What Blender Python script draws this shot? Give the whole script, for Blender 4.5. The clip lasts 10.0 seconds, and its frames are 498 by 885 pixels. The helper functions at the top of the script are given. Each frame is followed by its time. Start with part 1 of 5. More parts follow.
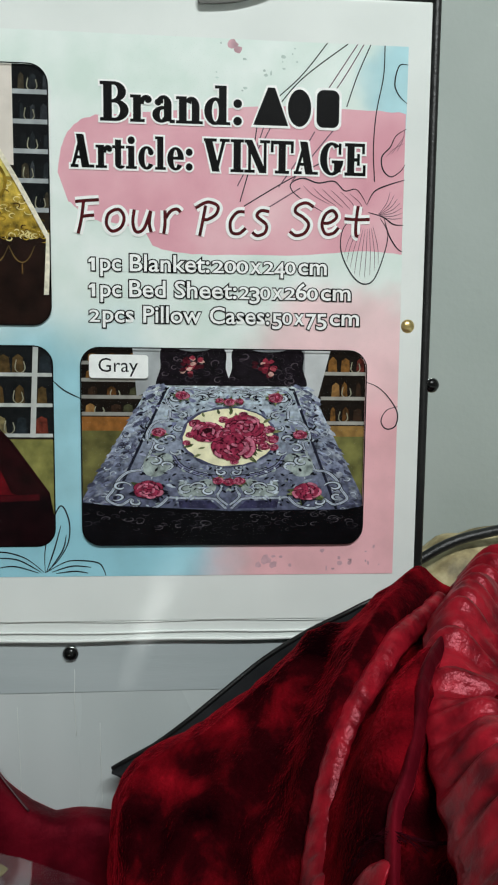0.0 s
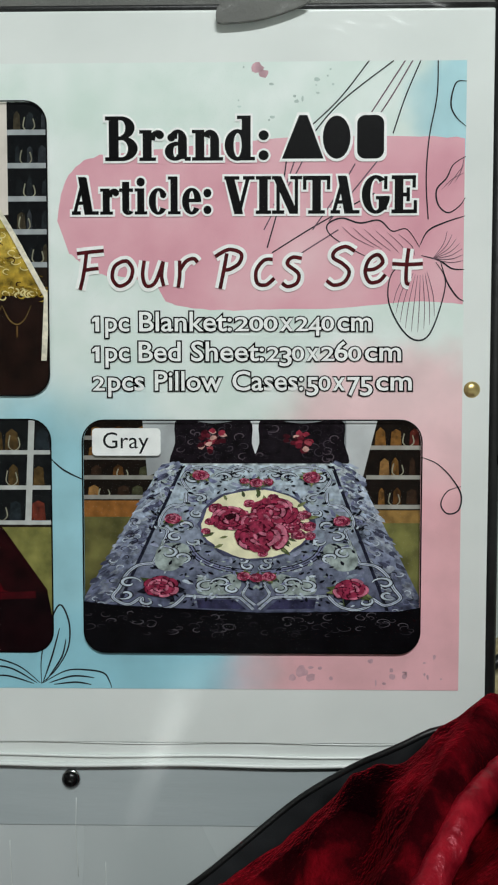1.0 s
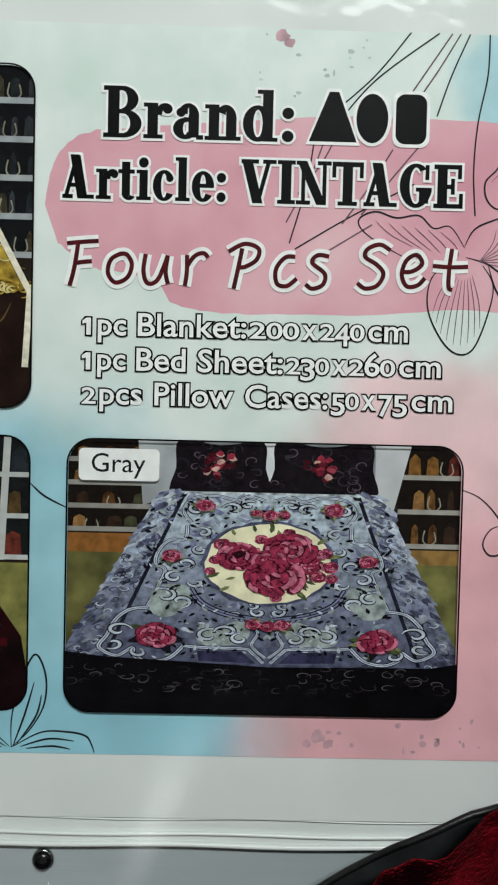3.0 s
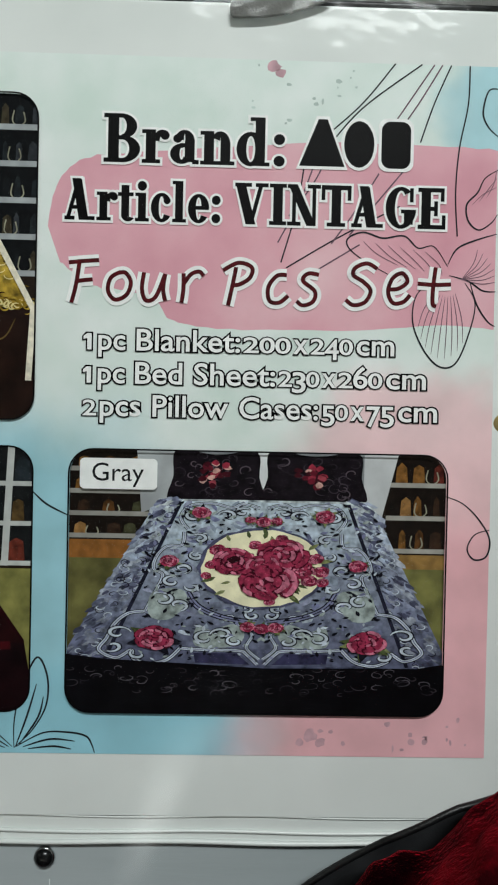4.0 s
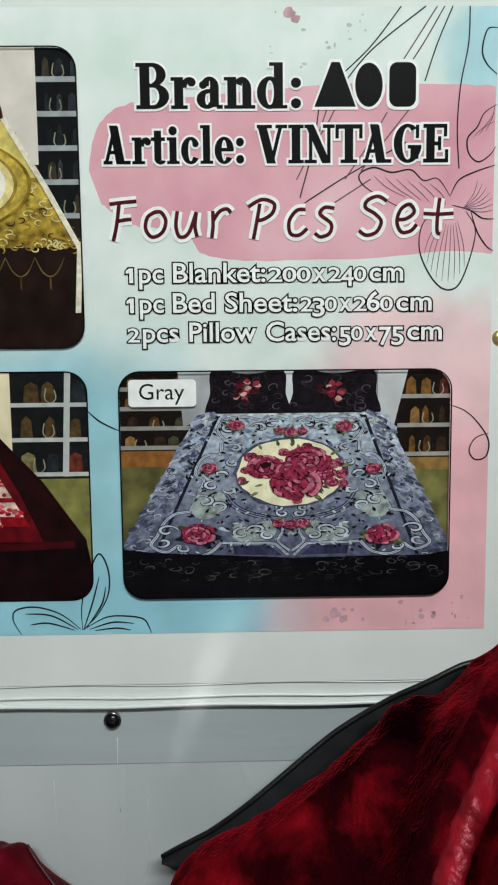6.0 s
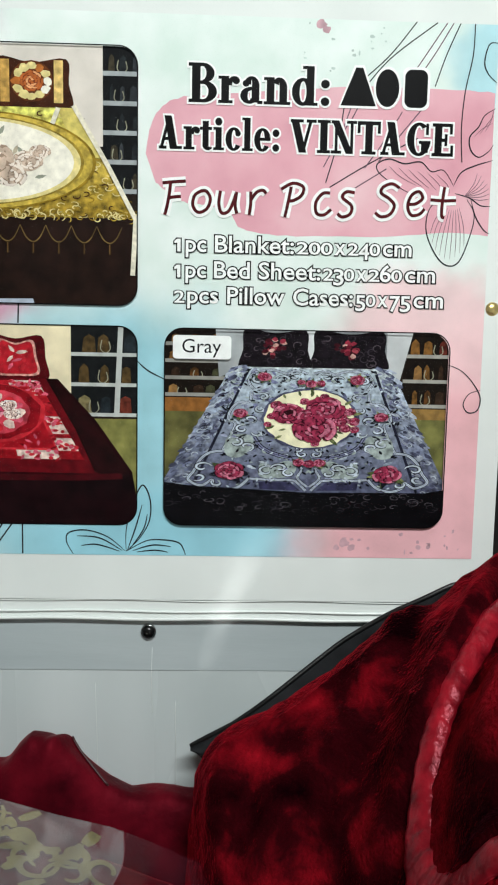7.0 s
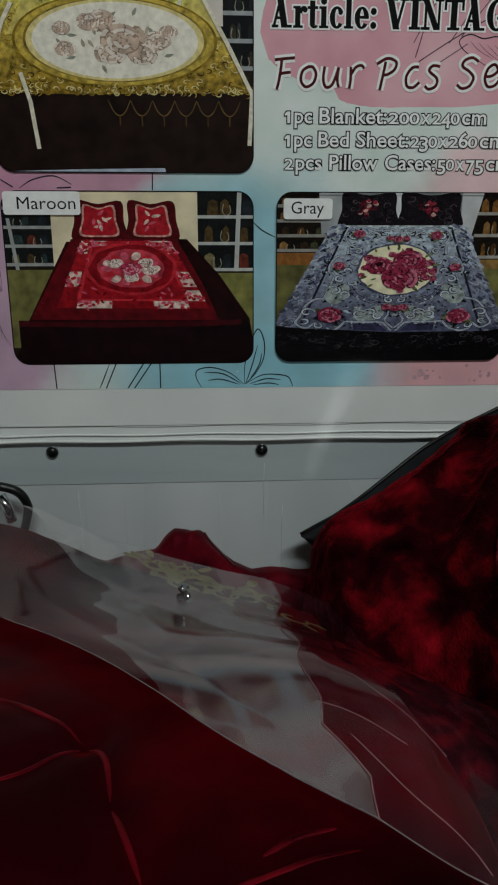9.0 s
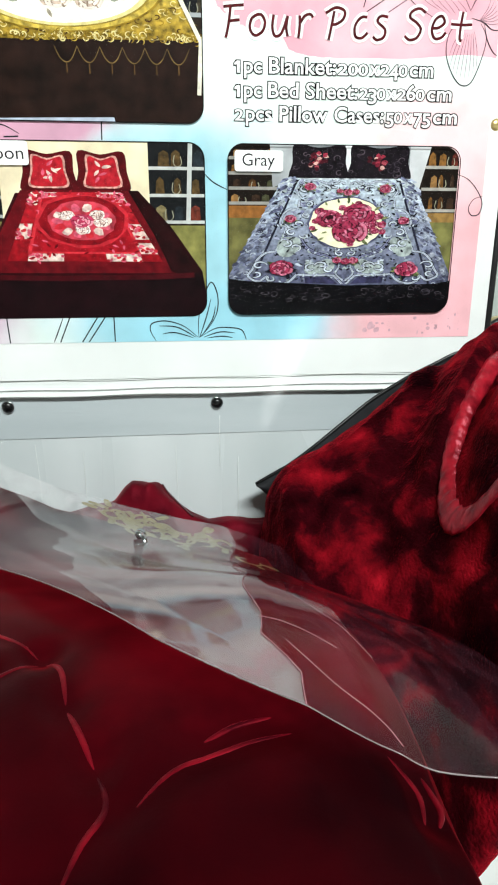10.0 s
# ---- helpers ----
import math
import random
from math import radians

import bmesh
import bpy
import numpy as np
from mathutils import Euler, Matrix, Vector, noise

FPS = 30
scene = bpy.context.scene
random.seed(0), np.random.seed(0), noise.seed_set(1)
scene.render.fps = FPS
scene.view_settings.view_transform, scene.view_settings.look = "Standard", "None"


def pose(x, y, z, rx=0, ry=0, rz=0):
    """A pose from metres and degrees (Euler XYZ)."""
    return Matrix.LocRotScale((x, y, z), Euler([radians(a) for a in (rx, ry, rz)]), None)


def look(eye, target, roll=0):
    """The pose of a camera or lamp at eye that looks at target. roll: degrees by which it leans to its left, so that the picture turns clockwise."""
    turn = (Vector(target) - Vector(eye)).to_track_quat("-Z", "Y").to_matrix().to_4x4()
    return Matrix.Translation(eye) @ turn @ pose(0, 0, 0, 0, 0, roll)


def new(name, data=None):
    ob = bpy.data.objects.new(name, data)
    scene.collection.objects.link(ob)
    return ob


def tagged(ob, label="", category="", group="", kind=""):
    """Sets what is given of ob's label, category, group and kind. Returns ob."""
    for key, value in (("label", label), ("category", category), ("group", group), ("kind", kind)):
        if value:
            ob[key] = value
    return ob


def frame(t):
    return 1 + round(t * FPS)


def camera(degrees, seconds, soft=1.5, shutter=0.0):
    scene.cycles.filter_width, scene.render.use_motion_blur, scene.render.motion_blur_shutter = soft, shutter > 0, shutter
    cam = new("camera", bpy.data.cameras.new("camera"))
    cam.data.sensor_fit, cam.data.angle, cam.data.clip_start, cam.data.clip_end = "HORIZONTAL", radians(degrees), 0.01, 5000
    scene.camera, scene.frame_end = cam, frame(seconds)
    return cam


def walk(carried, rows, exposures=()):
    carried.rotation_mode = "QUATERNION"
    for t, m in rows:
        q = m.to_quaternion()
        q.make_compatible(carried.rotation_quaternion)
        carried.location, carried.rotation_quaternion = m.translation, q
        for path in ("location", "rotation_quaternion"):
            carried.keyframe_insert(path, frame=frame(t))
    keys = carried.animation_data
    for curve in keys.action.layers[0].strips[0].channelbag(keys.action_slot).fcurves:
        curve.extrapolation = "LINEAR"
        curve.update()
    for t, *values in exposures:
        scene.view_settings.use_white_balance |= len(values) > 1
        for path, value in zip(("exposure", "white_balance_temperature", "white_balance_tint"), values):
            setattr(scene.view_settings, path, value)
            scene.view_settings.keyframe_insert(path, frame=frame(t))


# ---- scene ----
cam = camera(41.2, 10.0, 2.1)
PATH = [
    (0, (-0.02, -0.497, 0.42), (0.118, 1.49, 0.232), 0.6),
    (0.5, (-0.011, -0.452, 0.433), (-0.051, 1.545, 0.327), 0.6),
    (1, (0.001, -0.416, 0.447), (-0.029, 1.582, 0.358), -0.0),
    (1.5, (-0.009, -0.387, 0.444), (-0.058, 1.61, 0.333), 1.1),
    (2, (-0.011, -0.364, 0.445), (-0.063, 1.63, 0.31), 0.6),
    (2.5, (-0.017, -0.353, 0.452), (-0.019, 1.644, 0.355), 1.3),
    (4, (-0.017, -0.373, 0.452), (0.022, 1.627, 0.429), 1.2),
    (4.5, (-0.014, -0.378, 0.452), (0.001, 1.622, 0.426), 1.1),
    (5, (-0.011, -0.391, 0.452), (0.001, 1.609, 0.464), 0.3),
    (6.5, (-0.049, -0.456, 0.421), (-0.018, 1.526, 0.16), -0.7),
    (7, (-0.06, -0.497, 0.408), (-0.004, 1.493, 0.21), 1.1),
    (7.5, (-0.07, -0.521, 0.408), (-0.063, 1.472, 0.235), 1.7),
    (8, (-0.085, -0.543, 0.403), (-0.053, 1.451, 0.256), 2.4),
    (8.5, (-0.133, -0.587, 0.388), (-0.057, 1.403, 0.205), 1.5),
    (8.7, (-0.1476, -0.597, 0.3853), (-0.067, 1.37, 0.055), 0.6),
    (8.8, (-0.1545, -0.602, 0.384), (-0.067, 1.348, -0.045), 0.35),
    (9, (-0.166, -0.612, 0.381), (-0.065, 1.318, -0.135), -0.1),
    (9.5, (-0.162, -0.628, 0.375), (-0.06, 1.274, -0.234), -0.2),
    (10, (-0.16, -0.629, 0.376), (0.05, 1.259, -0.25), 0.1),
]
walk(cam, [(t, look(eye, target, roll)) for t, eye, target, roll in PATH],
     [(0, -0.88), (1, -1.0), (2.5, -0.98), (4, -1.12), (5, -1.2), (6.5, -0.65), (7.0, -0.55), (8.0, -0.7), (8.7, -0.8), (9.0, -1.9), (9.5, -1.3), (10, 0.1)])
# ---------------------------------------------------------------- world, lamps
world = bpy.data.worlds.new("world")
world.use_nodes = True
world.node_tree.nodes["Background"].inputs[0].default_value = (0.62, 0.70, 0.72, 1)
world.node_tree.nodes["Background"].inputs[1].default_value = 0.05
scene.world = world


def area_lamp(name, m, w, h, watts, colour):
    data = bpy.data.lights.new(name, "AREA")
    data.shape, data.size, data.size_y, data.energy, data.color = "RECTANGLE", w, h, watts, colour
    ob = new(name, data)
    ob.matrix_world = m
    return ob


LAMP_Y = -2.4
area_lamp("ceiling_lamp_light", look((0.35, LAMP_Y, 2.345), (0.15, LAMP_Y + 1.5, 0)), 1.2, 0.16, 172, (0.935, 0.99, 0.985))


# ---------------------------------------------------------------- materials
def hexa(code):
    rgb = [int(code[i:i + 2], 16) / 255 for i in (0, 2, 4)]
    return [c / 12.92 if c <= 0.04045 else ((c + 0.055) / 1.055) ** 2.4 for c in rgb]


def ramp_of(nodes, stops):
    r = nodes.new("ShaderNodeValToRGB")
    while len(r.color_ramp.elements) < len(stops):
        r.color_ramp.elements.new(0.5)
    for e, (at, code) in zip(r.color_ramp.elements, stops):
        e.position, e.color = at, (*hexa(code), 1)
    return r


MATS = {}


def mat(name, stops, scale=8.0, tint="ffffff", rough=0.5, metal=0.0, bump=0.0, bump_scale=200.0, coat=0.0, sheen=0.0, sheen_tint="ffffff",
        detail=5.0, stretch=(1, 1, 1), rough_var=0.08, spec=0.5, warp=0.0):
    """A surface whose colour wanders between the stops at one scale, with fine relief at another."""
    if name in MATS:
        return MATS[name]
    m = bpy.data.materials.new(name)
    m.use_nodes = True
    nt, nodes = m.node_tree, m.node_tree.nodes
    b = nodes["Principled BSDF"]
    co = nodes.new("ShaderNodeTexCoord")
    mp = nodes.new("ShaderNodeMapping")
    mp.inputs["Scale"].default_value = stretch
    nt.links.new(co.outputs["Object"], mp.inputs["Vector"])
    n = nodes.new("ShaderNodeTexNoise")
    n.inputs["Scale"].default_value, n.inputs["Detail"].default_value = scale, detail
    nt.links.new(mp.outputs[0], n.inputs["Vector"])
    if warp:
        n.inputs["Distortion"].default_value, mp.inputs["Rotation"].default_value = warp, (0.6, 0.4, 0.9)
    r = ramp_of(nodes, stops)
    nt.links.new(n.outputs[0], r.inputs[0])
    nt.links.new(r.outputs[0], b.inputs["Base Color"])
    fine = nodes.new("ShaderNodeTexNoise")
    fine.inputs["Scale"].default_value, fine.inputs["Detail"].default_value = bump_scale, 3
    nt.links.new(mp.outputs[0], fine.inputs["Vector"])
    rv = nodes.new("ShaderNodeMapRange")
    rv.inputs["To Min"].default_value, rv.inputs["To Max"].default_value = rough - rough_var, rough + rough_var
    nt.links.new(n.outputs[0], rv.inputs["Value"])
    nt.links.new(rv.outputs[0], b.inputs["Roughness"])
    b.inputs["Metallic"].default_value, b.inputs["Coat Weight"].default_value = metal, coat
    b.inputs["Specular IOR Level"].default_value = spec
    b.inputs["Specular Tint"].default_value = (*hexa(tint), 1)
    b.inputs["Coat Roughness"].default_value = 0.12
    if sheen:
        b.inputs["Sheen Weight"].default_value, b.inputs["Sheen Roughness"].default_value = sheen, 0.25
        b.inputs["Sheen Tint"].default_value = (*hexa(sheen_tint), 1)
    if bump:
        bp = nodes.new("ShaderNodeBump")
        bp.inputs["Strength"].default_value, bp.inputs["Distance"].default_value = bump, 0.002
        nt.links.new(fine.outputs[0], bp.inputs["Height"])
        nt.links.new(bp.outputs[0], b.inputs["Normal"])
    MATS[name] = m
    return m


def shade(code, k):
    return "".join("%02x" % max(0, min(255, round(int(code[i:i + 2], 16) * k))) for i in (0, 2, 4))


def ink(code, spread=0.10, scale=120.0):
    """Printed ink of one colour with the slight unevenness of a coarse print."""
    return mat("ink_" + code + str(int(spread * 100)), [(0.3, shade(code, 1 - spread)), (0.7, shade(code, 1 + spread))], scale, rough=0.45, rough_var=0.05, spec=0.06)


def film_material(name, milk, tint, gloss_rough, ior, bump=0.0, patchy=False):
    """Clear plastic film: see-through, with a Fresnel gloss and a little milkiness, which in the bag film stands in for
    reflection.
    """
    m = bpy.data.materials.new(name)
    m.use_nodes = True
    nt, nodes = m.node_tree, m.node_tree.nodes
    nodes.remove(nodes["Principled BSDF"])
    out = nodes["Material Output"]
    clear, milky, gloss = nodes.new("ShaderNodeBsdfTransparent"), nodes.new("ShaderNodeBsdfDiffuse"), nodes.new("ShaderNodeBsdfGlossy")
    milky.inputs["Color"].default_value = (*hexa(tint), 1)
    gloss.inputs["Roughness"].default_value = gloss_rough
    n = nodes.new("ShaderNodeTexNoise")
    n.inputs["Scale"].default_value, n.inputs["Detail"].default_value = 11, 3
    rng = nodes.new("ShaderNodeMapRange")
    rng.inputs["From Min"].default_value, rng.inputs["From Max"].default_value = 0.36, 0.64
    rng.inputs["To Min"].default_value, rng.inputs["To Max"].default_value = milk * 0.15, milk * 1.8
    # sharp-edged pale patches: reflections put into the film's colour
    if patchy:
        n.inputs["Scale"].default_value, n.inputs["Detail"].default_value, n.inputs["Distortion"].default_value = 7, 2, 0.6
        rng.interpolation_type = "SMOOTHSTEP"
        rng.inputs["From Min"].default_value, rng.inputs["From Max"].default_value = 0.46, 0.54
        rng.inputs["To Min"].default_value, rng.inputs["To Max"].default_value = milk * 0.6, milk * 1.4
    nt.links.new(n.outputs[0], rng.inputs["Value"])
    a, b = nodes.new("ShaderNodeMixShader"), nodes.new("ShaderNodeMixShader")
    nt.links.new(rng.outputs[0], a.inputs[0])
    nt.links.new(clear.outputs[0], a.inputs[1])
    nt.links.new(milky.outputs[0], a.inputs[2])
    fr = nodes.new("ShaderNodeFresnel")
    fr.inputs["IOR"].default_value = ior
    nt.links.new(fr.outputs[0], b.inputs[0])
    nt.links.new(a.outputs[0], b.inputs[1])
    nt.links.new(gloss.outputs[0], b.inputs[2])
    nt.links.new(b.outputs[0], out.inputs["Surface"])
    if bump:
        big = nodes.new("ShaderNodeTexNoise")
        big.inputs["Scale"].default_value, big.inputs["Detail"].default_value = 22, 2
        bp = nodes.new("ShaderNodeBump")
        bp.inputs["Strength"].default_value, bp.inputs["Distance"].default_value = bump, 0.01
        nt.links.new(big.outputs[0], bp.inputs["Height"])
        nt.links.new(bp.outputs[0], gloss.inputs["Normal"])
        nt.links.new(bp.outputs[0], fr.inputs["Normal"])
    return m


def watercolour():
    """The card's printed ground: mint, white, pink, blue and mauve washes that run into each other."""
    m = bpy.data.materials.new("watercolour_print")
    m.use_nodes = True
    nt, nodes = m.node_tree, m.node_tree.nodes
    b = nodes["Principled BSDF"]
    b.inputs["Roughness"].default_value, b.inputs["Specular IOR Level"].default_value = 0.45, 0.06
    co = nodes.new("ShaderNodeTexCoord")
    wob = nodes.new("ShaderNodeTexNoise")
    wob.inputs["Scale"].default_value, wob.inputs["Detail"].default_value = 14, 5
    nt.links.new(co.outputs["Object"], wob.inputs["Vector"])
    off = nodes.new("ShaderNodeVectorMath")
    off.operation = "MULTIPLY_ADD"
    off.inputs[1].default_value, off.inputs[2].default_value = (0.07, 0, 0.07), (-0.035, 0, -0.035)
    nt.links.new(wob.outputs["Color"], off.inputs[0])
    at = nodes.new("ShaderNodeVectorMath")
    nt.links.new(co.outputs["Object"], at.inputs[0])
    nt.links.new(off.outputs[0], at.inputs[1])
    cloud = nodes.new("ShaderNodeTexNoise")
    cloud.inputs["Scale"].default_value, cloud.inputs["Detail"].default_value = 26, 6
    nt.links.new(co.outputs["Object"], cloud.inputs["Vector"])
    base = ramp_of(nodes, [(0.3, "d3e2da"), (0.7, "e9efec")])
    nt.links.new(cloud.outputs[0], base.inputs[0])
    colour = base.outputs[0]
    for x, z, rx, rz, code, much in WASHES:
        d = nodes.new("ShaderNodeVectorMath")
        d.operation = "MULTIPLY_ADD"
        d.inputs[1].default_value, d.inputs[2].default_value = (1 / rx, 0, 1 / rz), (-x / rx, 0, -z / rz)
        nt.links.new(at.outputs[0], d.inputs[0])
        ln = nodes.new("ShaderNodeVectorMath")
        ln.operation = "LENGTH"
        nt.links.new(d.outputs[0], ln.inputs[0])
        fall = nodes.new("ShaderNodeMapRange")
        fall.interpolation_type = "SMOOTHSTEP"
        fall.inputs["From Min"].default_value, fall.inputs["From Max"].default_value = 1.0, 0.55
        fall.inputs["To Max"].default_value = much
        nt.links.new(ln.outputs["Value"], fall.inputs["Value"])
        mix = nodes.new("ShaderNodeMix")
        mix.data_type = "RGBA"
        tone = ramp_of(nodes, [(0.25, shade(code, 0.93)), (0.75, shade(code, 1.07))])
        nt.links.new(cloud.outputs[0], tone.inputs[0])
        nt.links.new(fall.outputs[0], mix.inputs[0])
        nt.links.new(colour, mix.inputs[6])
        nt.links.new(tone.outputs[0], mix.inputs[7])
        colour = mix.outputs[2]
    nt.links.new(colour, b.inputs["Base Color"])
    return m


WASHES = [
    (-0.15, 0.34, 0.16, 0.16, "98cad6", 0.95),
    (-0.10, 0.28, 0.14, 0.05, "93c8d6", 0.9),
    (0.11, 0.30, 0.15, 0.20, "e8aeb5", 0.95),
    (0.09, 0.44, 0.10, 0.055, "ecc6c9", 0.8),
    (-0.36, 0.36, 0.09, 0.16, "c3a0b8", 0.95),
    (-0.29, 0.452, 0.10, 0.03, "c98fa8", 0.9),
    (-0.34, 0.665, 0.13, 0.035, "b9a5b4", 0.8),
    (0.13, 0.64, 0.05, 0.05, "a9d3dc", 0.9),
]

WHITE_CARD = mat("white_card", [(0.3, "d9ddda"), (0.7, "e6e9e6")], 12, rough=0.6, bump=0.05, bump_scale=60, spec=0.1)
WHITE_PLASTIC = mat("white_plastic", [(0.3, "dadfdc"), (0.7, "e6eae7")], 9, rough=0.3, bump=0.06, bump_scale=40)
# Darker grey than the lower panel: shade under the lid put into the colour.
SHADED_BAND = mat("shaded_band", [(0.3, "a6afb1"), (0.7, "b3bbbd")], 10, rough=0.35, bump=0.08, bump_scale=90, stretch=(0.4, 1, 3))
PALE_PANEL = mat("pale_panel", [(0.25, "bcc4c4"), (0.75, "ccd2d2")], 7, rough=0.28, bump=0.08, bump_scale=30, stretch=(2, 1, 0.5), detail=1.0)
BLACK_PIPING = mat("black_piping", [(0.3, "0a0a0b"), (0.7, "161617")], 60, rough=0.42, bump=0.2, bump_scale=500)
BLACK_METAL = mat("black_snap", [(0.3, "0b0c0d"), (0.7, "1a1b1c")], 80, rough=0.22, metal=0.3)
CHROME = mat("chrome", [(0.3, "a8abad"), (0.7, "c9cccd")], 50, rough=0.15, metal=1.0)
BRASS = mat("brass", [(0.3, "b59a55"), (0.7, "d9c38a")], 90, rough=0.3, metal=0.85)
WALL = mat("grey_wall", [(0.3, "a3aca7"), (0.7, "b2b9b5")], 5, rough=0.7, bump=0.15, bump_scale=140)
ROOM = mat("room_paint", [(0.3, "7b7a74"), (0.7, "888680")], 3, rough=0.85, bump=0.1, bump_scale=60)
FLOOR = mat("leaf_tile", [(0.40, "e2e6e2"), (0.53, "d5dbd7"), (0.58, "a9b3b0"), (0.64, "dfe4e0")], 9, rough=0.25, detail=2.0)
PLUSH = mat("red_plush", [(0.36, "0a0103"), (0.50, "2e0409"), (0.63, "780b16"), (0.78, "b81828")], 22, tint="ff2038", rough=0.8, bump=0.9, bump_scale=420, sheen=0.5, sheen_tint="d0142a", detail=10, spec=0.03, warp=0.3)
VELVET = mat("red_velvet", [(0.32, "120103"), (0.5, "300206"), (0.68, "58050e")], 11, tint="ff2038", rough=0.5, bump=0.04, bump_scale=900, spec=0.03, sheen=0.35, sheen_tint="e01428")
# Lighter red than the velvet: light caught on its creases, put into colour.
CREASE_SHEEN = mat("crease_sheen", [(0.35, "2c0208"), (0.7, "780d1a")], 60, tint="ff5060", rough=0.45, bump=0.1, bump_scale=600, spec=0.2, sheen=0.3, sheen_tint="e03040")
SATIN = mat("red_satin", [(0.3, "540711"), (0.7, "a41a29")], 85, tint="ff9aa8", rough=0.33, bump=0.35, bump_scale=260, sheen=0.2, sheen_tint="e03040", spec=0.45)
MAROON_SATIN = mat("maroon_satin", [(0.3, "2c040b"), (0.7, "620d1a")], 30, tint="ff5068", rough=0.5, bump=0.3, bump_scale=220, spec=0.2, sheen=0.5, sheen_tint="d0283c")
LACE = mat("maroon_fringe", [(0.3, "1c0409"), (0.7, "3a0a16")], 150, rough=0.8, bump=0.3, bump_scale=600, spec=0.03)
DARK_MESH = mat("charcoal_fabric", [(0.3, "131416"), (0.7, "252628")], 40, rough=0.7, bump=0.1, bump_scale=900, spec=0.2)
BEIGE = mat("beige_brocade", [(0.35, "6f6448"), (0.5, "a3946c"), (0.65, "c9bb92")], 45, rough=0.6, bump=0.5, bump_scale=220)
GOLD_SCROLL = mat("gold_scroll", [(0.3, "7d7340"), (0.7, "a0955c")], 90, rough=0.35, metal=0.35)
FLAP = mat("grey_flap", [(0.3, "5d5d5a"), (0.7, "6c6c68")], 14, rough=0.75, bump=0.3, bump_scale=600)
CARD_FILM = film_material("card_film", 0.001, "ffffff", 0.08, 1.105, 0.06)
# Its pale milk stands in for the white panel mirrored in the bag.
BAG_FILM = film_material("bag_film", 0.11, "e6e0e4", 0.10, 2.0, 0.0, True)
THIN_FILM = film_material("thin_film", 0.03, "b06a80", 0.08, 1.2, 0.0, True)


# ---------------------------------------------------------------- mesh helpers
def thing(name, label, category, group="", kind="", at=(0, 0, 0)):
    ob = new(name)
    ob.location = at
    return tagged(ob, label, category, group, kind)


def to_mesh(name, verts, faces, mats, index=None, smooth=False):
    me = bpy.data.meshes.new(name)
    me.from_pydata(verts, [], faces)
    for m in mats:
        me.materials.append(m)
    if index:
        me.polygons.foreach_set("material_index", index)
    if smooth:
        me.polygons.foreach_set("use_smooth", [True] * len(me.polygons))
    me.update()
    return me


def part(name, me, parent=None, label=""):
    ob = new(name, me)
    if parent:
        ob.parent = parent
        if parent.type == "EMPTY":
            ob.matrix_parent_inverse = Matrix.Translation(-parent.location)
    return tagged(ob, label)


def from_bm(name, bm, material, smooth=False):
    me = bpy.data.meshes.new(name)
    bm.to_mesh(me)
    bm.free()
    me.materials.append(material)
    if smooth:
        me.polygons.foreach_set("use_smooth", [True] * len(me.polygons))
    return me


def box(name, lo, hi, material, bevel=0.0):
    bm = bmesh.new()
    bmesh.ops.create_cube(bm, size=1)
    for v in bm.verts:
        v.co = Vector([lo[i] + (v.co[i] + 0.5) * (hi[i] - lo[i]) for i in range(3)])
    if bevel:
        bmesh.ops.bevel(bm, geom=bm.edges[:], offset=bevel, segments=3, profile=0.5, affect="EDGES")
    return from_bm(name, bm, material)


def curve_through(pts, n=8, closed=False):
    """A smooth line (Catmull-Rom) through the given points."""
    p = [np.array(q, float) for q in pts]
    m, out = len(p), []
    for i in range(m if closed else m - 1):
        a, b, c, d = (p[(i + k) % m] if closed else p[max(0, min(m - 1, i + k))] for k in (-1, 0, 1, 2))
        for j in range(n):
            t = j / n
            out.append(0.5 * (2 * b + (c - a) * t + (2 * a - 5 * b + 4 * c - d) * t * t + (3 * b - a - 3 * c + d) * t ** 3))
    if not closed:
        out.append(p[-1])
    return out


def tube(name, pts, radius, material, sides=10):
    pts = [Vector(p) for p in pts]
    verts, faces = [], []
    for i, p in enumerate(pts):
        ahead = (pts[min(i + 1, len(pts) - 1)] - pts[max(i - 1, 0)]).normalized()
        side = ahead.cross(Vector((0.31, 0.57, 0.76))).normalized()
        up = ahead.cross(side)
        r = radius[i] if isinstance(radius, (list, tuple)) else radius
        for k in range(sides):
            a = 2 * math.pi * k / sides
            verts.append(p + r * (math.cos(a) * side + math.sin(a) * up))
    for i in range(len(pts) - 1):
        for k in range(sides):
            a, b = i * sides + k, i * sides + (k + 1) % sides
            faces.append((a, b, b + sides, a + sides))
    faces += [tuple(range(sides))[::-1], tuple(range(len(verts) - sides, len(verts)))]
    return to_mesh(name, verts, faces, [material], smooth=True)


def lathe(name, profile, m, material, sides=24):
    """A turned body; profile in (radius, height) along the local z axis."""
    verts, faces = [], []
    for r, h in profile:
        for k in range(sides):
            a = 2 * math.pi * k / sides
            verts.append(m @ Vector((r * math.cos(a), r * math.sin(a), h)))
    for i in range(len(profile) - 1):
        for k in range(sides):
            a, b = i * sides + k, i * sides + (k + 1) % sides
            faces.append((a, b, b + sides, a + sides))
    faces += [tuple(range(sides))[::-1], tuple(range(len(verts) - sides, len(verts)))]
    return to_mesh(name, verts, faces, [material], smooth=True)


# ---------------------------------------------------------------- flat printing
def area2(p):
    return sum(p[i - 1][0] * p[i][1] - p[i][0] * p[i - 1][1] for i in range(len(p)))


